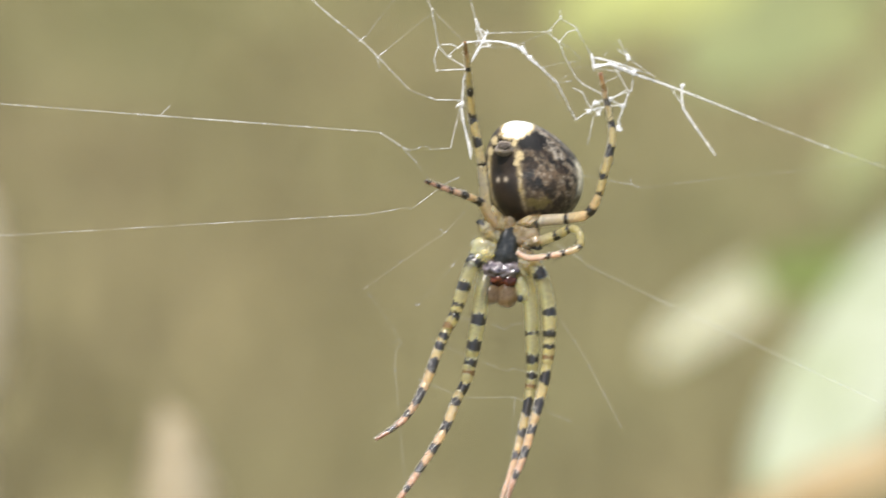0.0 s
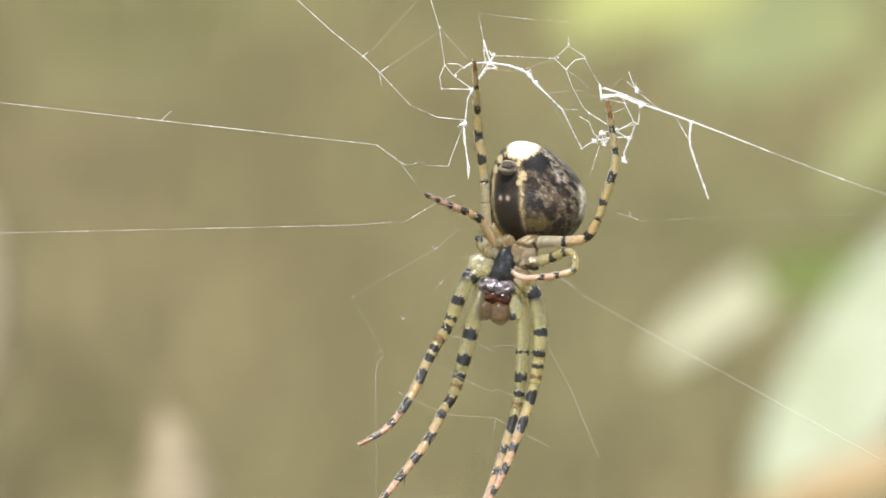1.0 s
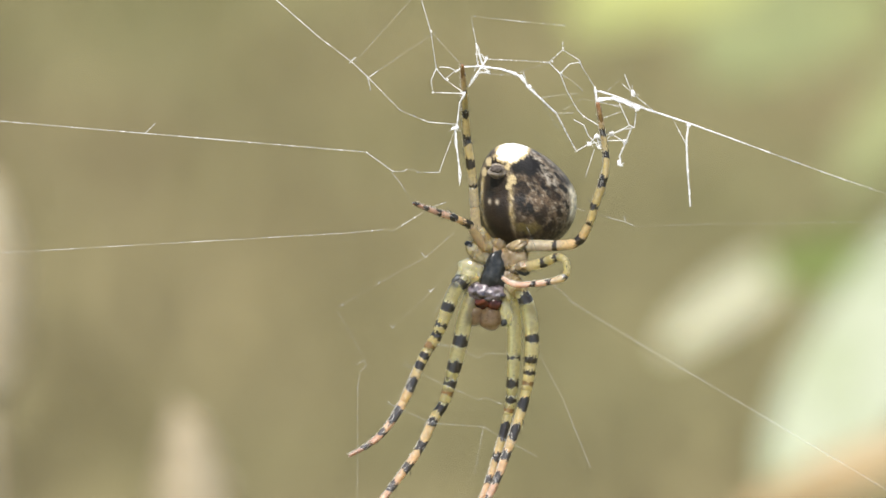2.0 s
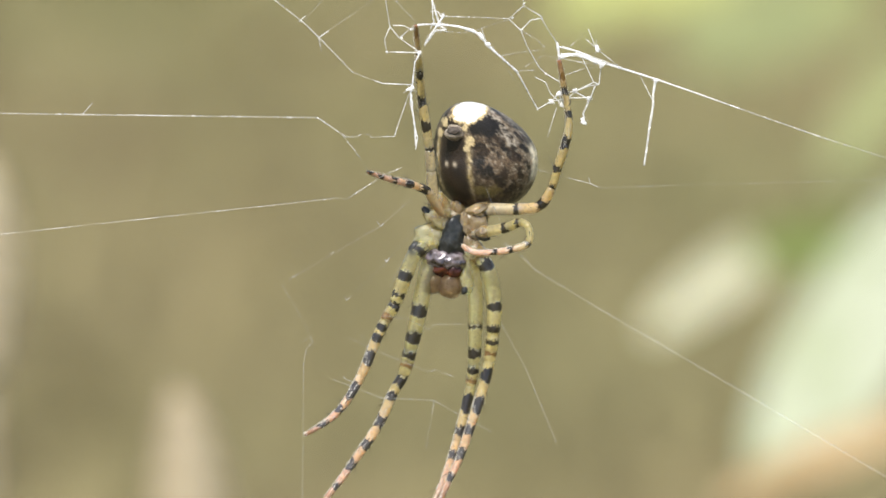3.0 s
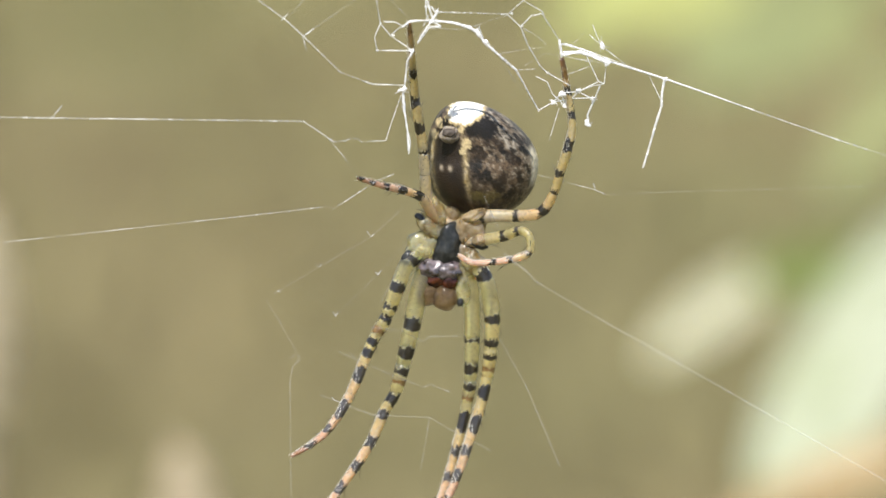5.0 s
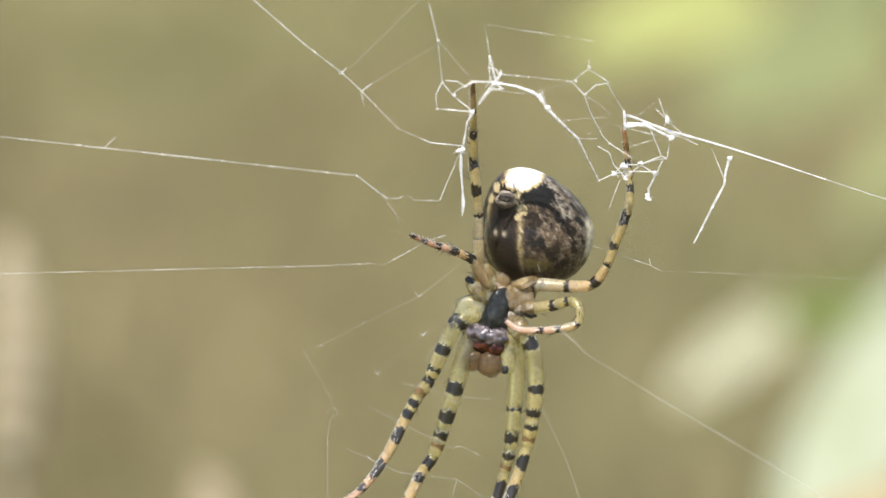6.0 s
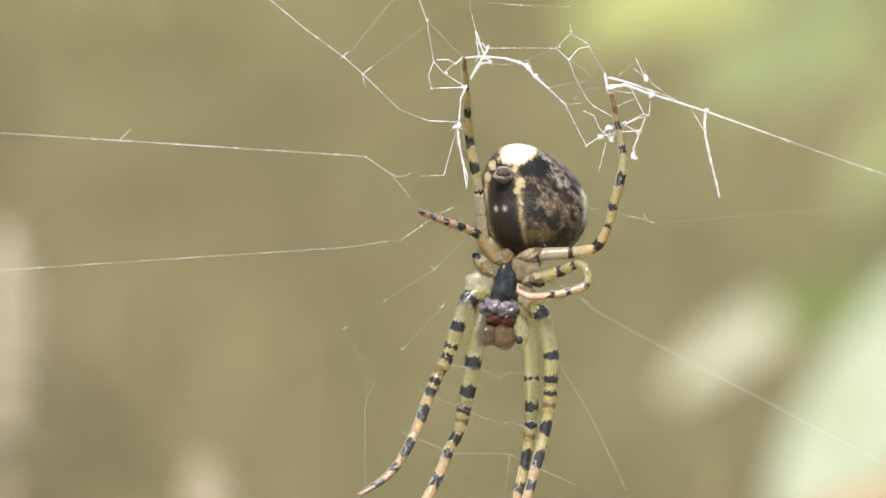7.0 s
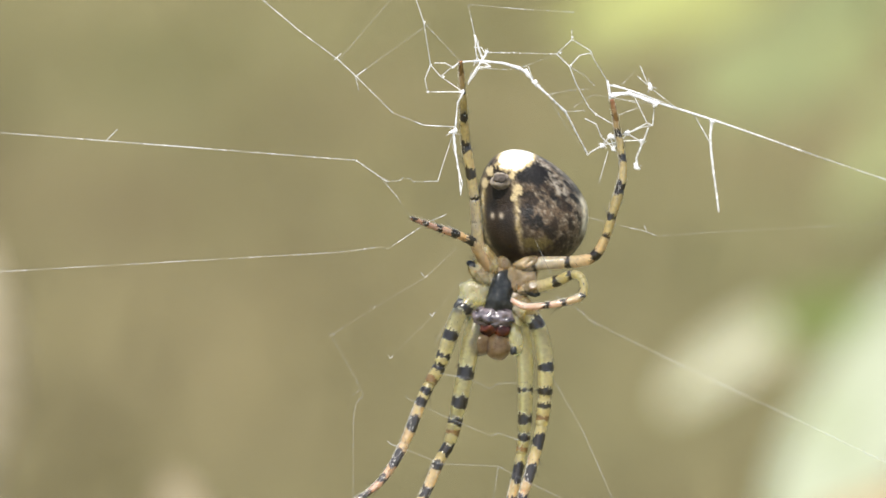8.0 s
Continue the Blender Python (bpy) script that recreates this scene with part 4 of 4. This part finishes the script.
WEB_SWAY = [(0, 0.003166, 0.164321, 0.407818, -16.44, -1.80, 5.05), (0.1, 0.003562, 0.164559, 0.407832, -16.70, -1.51, 4.50), (0.2, 0.002995, 0.164674, 0.407455,
    -16.77, -1.24, 3.54), (0.3, 0.002994, 0.164820, 0.407155, -16.88, -0.97, 2.82), (0.4, 0.002459, 0.165040, 0.407154, -17.13, -0.71, 1.87), (0.5, 0.002611, 0.165134,
    0.406657, -17.15, -0.44, 1.22), (0.6, 0.002877, 0.165158, 0.406570, -17.18, -0.19, 0.52), (0.7, 0.002983, 0.165183, 0.406488, -17.22, 0.05, -0.23), (0.8, 0.002720,
    0.165292, 0.406755, -17.42, 0.28, -1.16), (0.9, 0.002890, 0.165278, 0.406517, -17.40, 0.53, -1.89), (1, 0.002801, 0.165384, 0.406764, -17.59, 0.75, -2.74), (1.1,
    0.002537, 0.165363, 0.406568, -17.24, 0.85, -3.20), (1.2, 0.002648, 0.165354, 0.406402, -16.90, 0.95, -3.52), (2.3, 0.001852, 0.160499, 0.407203, -11.75, 1.15, -3.34),
    (2.4, 0.001764, 0.160138, 0.407356, -11.33, 1.25, -3.25), (2.5, 0.001310, 0.159757, 0.407454, -10.89, 1.35, -3.31), (2.6, 0.001431, 0.158618, 0.407868, -10.53, 1.28,
    -2.91), (2.7, 0.001190, 0.157516, 0.408439, -10.23, 1.20, -2.66), (2.8, 0.000940, 0.156369, 0.408831, -9.86, 1.14, -2.42), (2.9, 0.000895, 0.155206, 0.409162, -9.46,
    1.07, -2.09), (3, 0.000961, 0.154065, 0.409576, -9.10, 1.00, -1.71), (3.2, 0.000353, 0.151654, 0.410333, -8.36, 1.09, -1.29), (3.4, 0.000014, 0.149209, 0.410973, -7.57,
    1.19, -0.76), (3.5, 0.000060, 0.148008, 0.411384, -7.22, 1.23, -0.41), (3.6, 0.000141, 0.148115, 0.411364, -7.09, 1.29, -0.91), (3.7, 0.000280, 0.148242, 0.411428,
    -6.98, 1.33, -1.39), (3.8, 0.000315, 0.148413, 0.411646, -6.95, 1.37, -1.91), (3.9, 0.000641, 0.148519, 0.411631, -6.82, 1.43, -2.32), (4, 0.000945, 0.148638, 0.411656,
    -6.71, 1.48, -2.73), (4.1, 0.001178, 0.147122, 0.412053, -6.71, 1.41, -1.83), (4.2, 0.001008, 0.145577, 0.412350, -6.68, 1.34, -1.08), (5.3, 0.000655, 0.144155,
    0.412748, -8.54, 0.77, -2.08), (5.4, 0.000637, 0.144204, 0.412583, -8.48, 1.07, -2.36), (5.5, 0.000931, 0.144285, 0.412544, -8.47, 1.35, -2.53), (5.6, 0.000850,
    0.143760, 0.412529, -8.42, 1.90, -3.10), (5.7, 0.001092, 0.143140, 0.412114, -8.21, 2.46, -3.56), (5.8, 0.001169, 0.142639, 0.412185, -8.20, 3.00, -4.08), (6, 0.001531,
    0.141663, 0.412416, -8.15, 4.10, -5.18), (6.1, 0.001326, 0.142330, 0.412251, -9.02, 3.29, -4.24), (6.2, 0.001299, 0.143002, 0.412095, -9.93, 2.49, -3.23), (6.3,
    0.001462, 0.143777, 0.412335, -10.72, 1.71, -2.18), (6.4, 0.001567, 0.144516, 0.412427, -11.47, 0.93, -1.14), (6.5, 0.001531, 0.145257, 0.412534, -12.24, 0.16, -0.15),
    (6.6, 0.001793, 0.145731, 0.412349, -12.77, -0.03, 0.62), (6.8, 0.002210, 0.146720, 0.412132, -13.89, -0.41, 2.12), (7, 0.002107, 0.147683, 0.411851, -14.98, -0.78,
    3.43), (7.2, 0.002236, 0.147845, 0.411726, -15.26, -0.76, 3.66), (7.4, 0.002225, 0.148028, 0.411691, -15.57, -0.75, 3.84), (7.5, 0.002176, 0.148112, 0.411652, -15.72,
    -0.74, 3.91), (7.6, 0.002033, 0.147376, 0.411847, -15.36, -0.60, 3.09), (8, 0.001920, 0.144468, 0.412764, -14.00, 0.00, 0.00)]
LEFT_UPPER = [(0, 2.77), (0.1, 2.45), (0.5, 1.95), (0.8, 2.32), (1, 0.63), (1.2, 0.85), (2.3, -2.10), (2.5, -2.30), (2.7, -3.42), (3, -4.98), (3.3, -5.50), (3.5,
    -4.68), (3.7, -4.97), (4, -5.36), (4.2, -4.79), (5.3, -4.78), (5.5, -5.14), (5.7, -3.98), (6, -3.43), (6.3, -2.97), (6.5, -0.26), (7, 0.76), (7.5, 1.14), (8, -0.00)]
LEFT_LOWER = [(0, 2.99), (0.1, 2.36), (0.5, 1.81), (0.8, 2.44), (1, 0.63), (1.2, 0.31), (2.3, -2.34), (2.5, -2.25), (2.7, -3.33), (3, -4.17), (3.3, -4.90), (3.5,
    -5.16), (3.7, -4.16), (4, -4.62), (4.2, -4.09), (5.3, -4.07), (5.5, -4.67), (5.7, -3.54), (6, -3.46), (6.3, -2.23), (6.5, 0.15), (7, 1.08), (7.5, 1.46), (8, 0.02)]
UPPER = [(0, 4.82), (0.5, 2.40), (0.8, 0.78), (1, 0.71), (1.2, -0.55), (2.3, -1.13), (2.5, -1.11), (2.7, -0.02), (3, -0.12), (3.3, -2.03), (3.5, -1.76), (3.7, -0.70),
    (4, -1.76), (4.2, -2.18), (5.3, -1.46), (5.5, -2.21), (5.7, -3.50), (6, -4.21), (6.3, -1.27), (6.5, 0.47), (7, 0.91), (7.5, 2.02), (8, 0.01)]
RIGHT = [(0, 3.95), (0.1, 3.85), (0.5, 1.16), (0.8, -0.17), (1, 0.10), (1.2, -0.88), (2.3, -0.27), (2.5, -0.24), (2.7, 0.50), (3, 0.19), (3.3, 0.94), (3.5, 0.42), (3.7,
    -0.11), (4, 0.22), (4.2, 0.35), (5.3, 0.68), (5.5, -0.04), (5.7, -1.43), (6, -4.34), (6.3, -1.46), (6.5, -0.72), (7, 1.31), (7.5, 1.45), (8, -0.06)]
LOWER_RIGHT = [(0, 2.32), (0.5, -0.77), (0.8, 0.25), (1, 1.60), (1.2, 2.03), (2.3, 3.19), (2.5, 3.04), (2.7, 3.40), (3, 3.49), (3.3, 4.03), (3.5, 3.88), (3.7, 3.14),
    (4, 2.43), (4.2, 2.29), (5.3, 3.01), (5.5, 1.23), (5.7, -0.12), (6, 0.01), (6.3, 1.94), (6.5, 3.64), (7, 3.62), (7.5, 3.27), (8, -0.21)]
DANGLE = [(0, -18.26), (0.1, -21.61), (0.5, -27.14), (0.8, -11.84), (1, -9.80), (1.2, -6.33), (2.3, 1.47), (2.5, 2.08), (2.7, 5.91), (3, 10.62), (3.3, 12.07), (3.5,
    12.50), (3.7, 13.82), (4, 14.69), (4.2, 15.62), (5.3, 18.17), (5.5, 20.26), (5.7, 19.65), (6, 22.06), (6.3, 2.52), (6.5, 5.29), (7, -3.22), (7.5, -3.05), (8, -0.01)]
LOW = [(0, -0.004608, -0.000600, -0.003951, -2.16), (1, -0.004608, -0.000600, -0.003951, -2.16), (1.2, -0.004646, -0.000600, -0.003876, -2.10), (2.3, -0.004873,
    -0.000600, -0.004019, -1.75), (2.5, -0.004846, -0.000600, -0.004008, -1.69), (3, -0.005119, -0.000600, -0.004111, -0.77), (3.5, -0.005154, -0.000600, -0.004179, -0.52),
    (4, -0.005109, -0.000600, -0.004190, -1.10), (4.2, -0.005074, -0.000600, -0.004140, -1.18), (5.3, -0.005136, -0.000600, -0.004053, -1.64), (5.5, -0.005143, -0.000600,
    -0.004086, -1.72), (6, -0.005143, -0.000600, -0.003960, -4.89), (6.5, -0.005051, -0.000600, -0.003871, -0.16), (7, -0.004906, -0.000600, -0.003778, 1.40), (7.5,
    -0.004961, -0.000600, -0.003815, 1.41), (8, -0.004818, -0.000600, -0.003792, 0.00)]
LOWER_WEB = [(0, 0.000000, 0.000000), (1.2, 0.000000, 0.000000), (2.3, -0.000158, -0.000015), (2.5, -0.000112, -0.000038), (3, -0.000474, -0.000036), (3.5, -0.000551,
    -0.000016), (4, -0.000596, 0.000059), (4.2, -0.000417, 0.000014), (5.3, -0.000542, 0.000155), (5.5, -0.000674, 0.000107), (6, -0.000827, 0.000264), (6.5, -0.000293,
    0.000040), (7, 0.000021, -0.000028), (7.5, -0.000078, -0.000063), (8, -0.000000, 0.000014)]

def motions():
    sway = [(t, pose(x, y, z, rx, ry, rz)) for t, x, y, z, rx, ry, rz in SWAY]
    walk(spider, sway)
    walk(web, [(t, pose(x, y, z, rx, ry, rz)) for t, x, y, z, rx, ry, rz in WEB_SWAY])
    walk(lower_web, [(t, pose(x, 0, z)) for t, x, z in LOWER_WEB])
    # the wind bends the shrub towards the eye
    o = shrub.location.copy()
    walk(shrub, [(t, pose(*o, nod, 0, 0)) for t, nod in SHRUB])
    for stalk in stalks:
        o = stalk.location.copy()
        walk(stalk, [(t, pose(*o, nod, lean, 0)) for t, lean, nod in STALKS])
    for thread, rows in ((stay_left_upper, LEFT_UPPER), (stay_left_lower, LEFT_LOWER), (stay_upper, UPPER), (stay_right, RIGHT), (stay_lower_right, LOWER_RIGHT), (dangle, [(t, 0.15 * a) for t, a in DANGLE])):
        knot = thread.location.copy()
        walk(thread, [(t, pose(*knot, 0, swing, 0)) for t, swing in rows])
    walk(stay_low, [(t, pose(x, y, z, 0, swing, 0)) for t, x, y, z, swing in LOW])
    # the loose thread bends at a knot as it swings
    knot = dangle_end.location.copy()
    walk(dangle_end, [(t, pose(*knot, 0, 1.18 * swing, 0)) for t, swing in DANGLE])


motions()
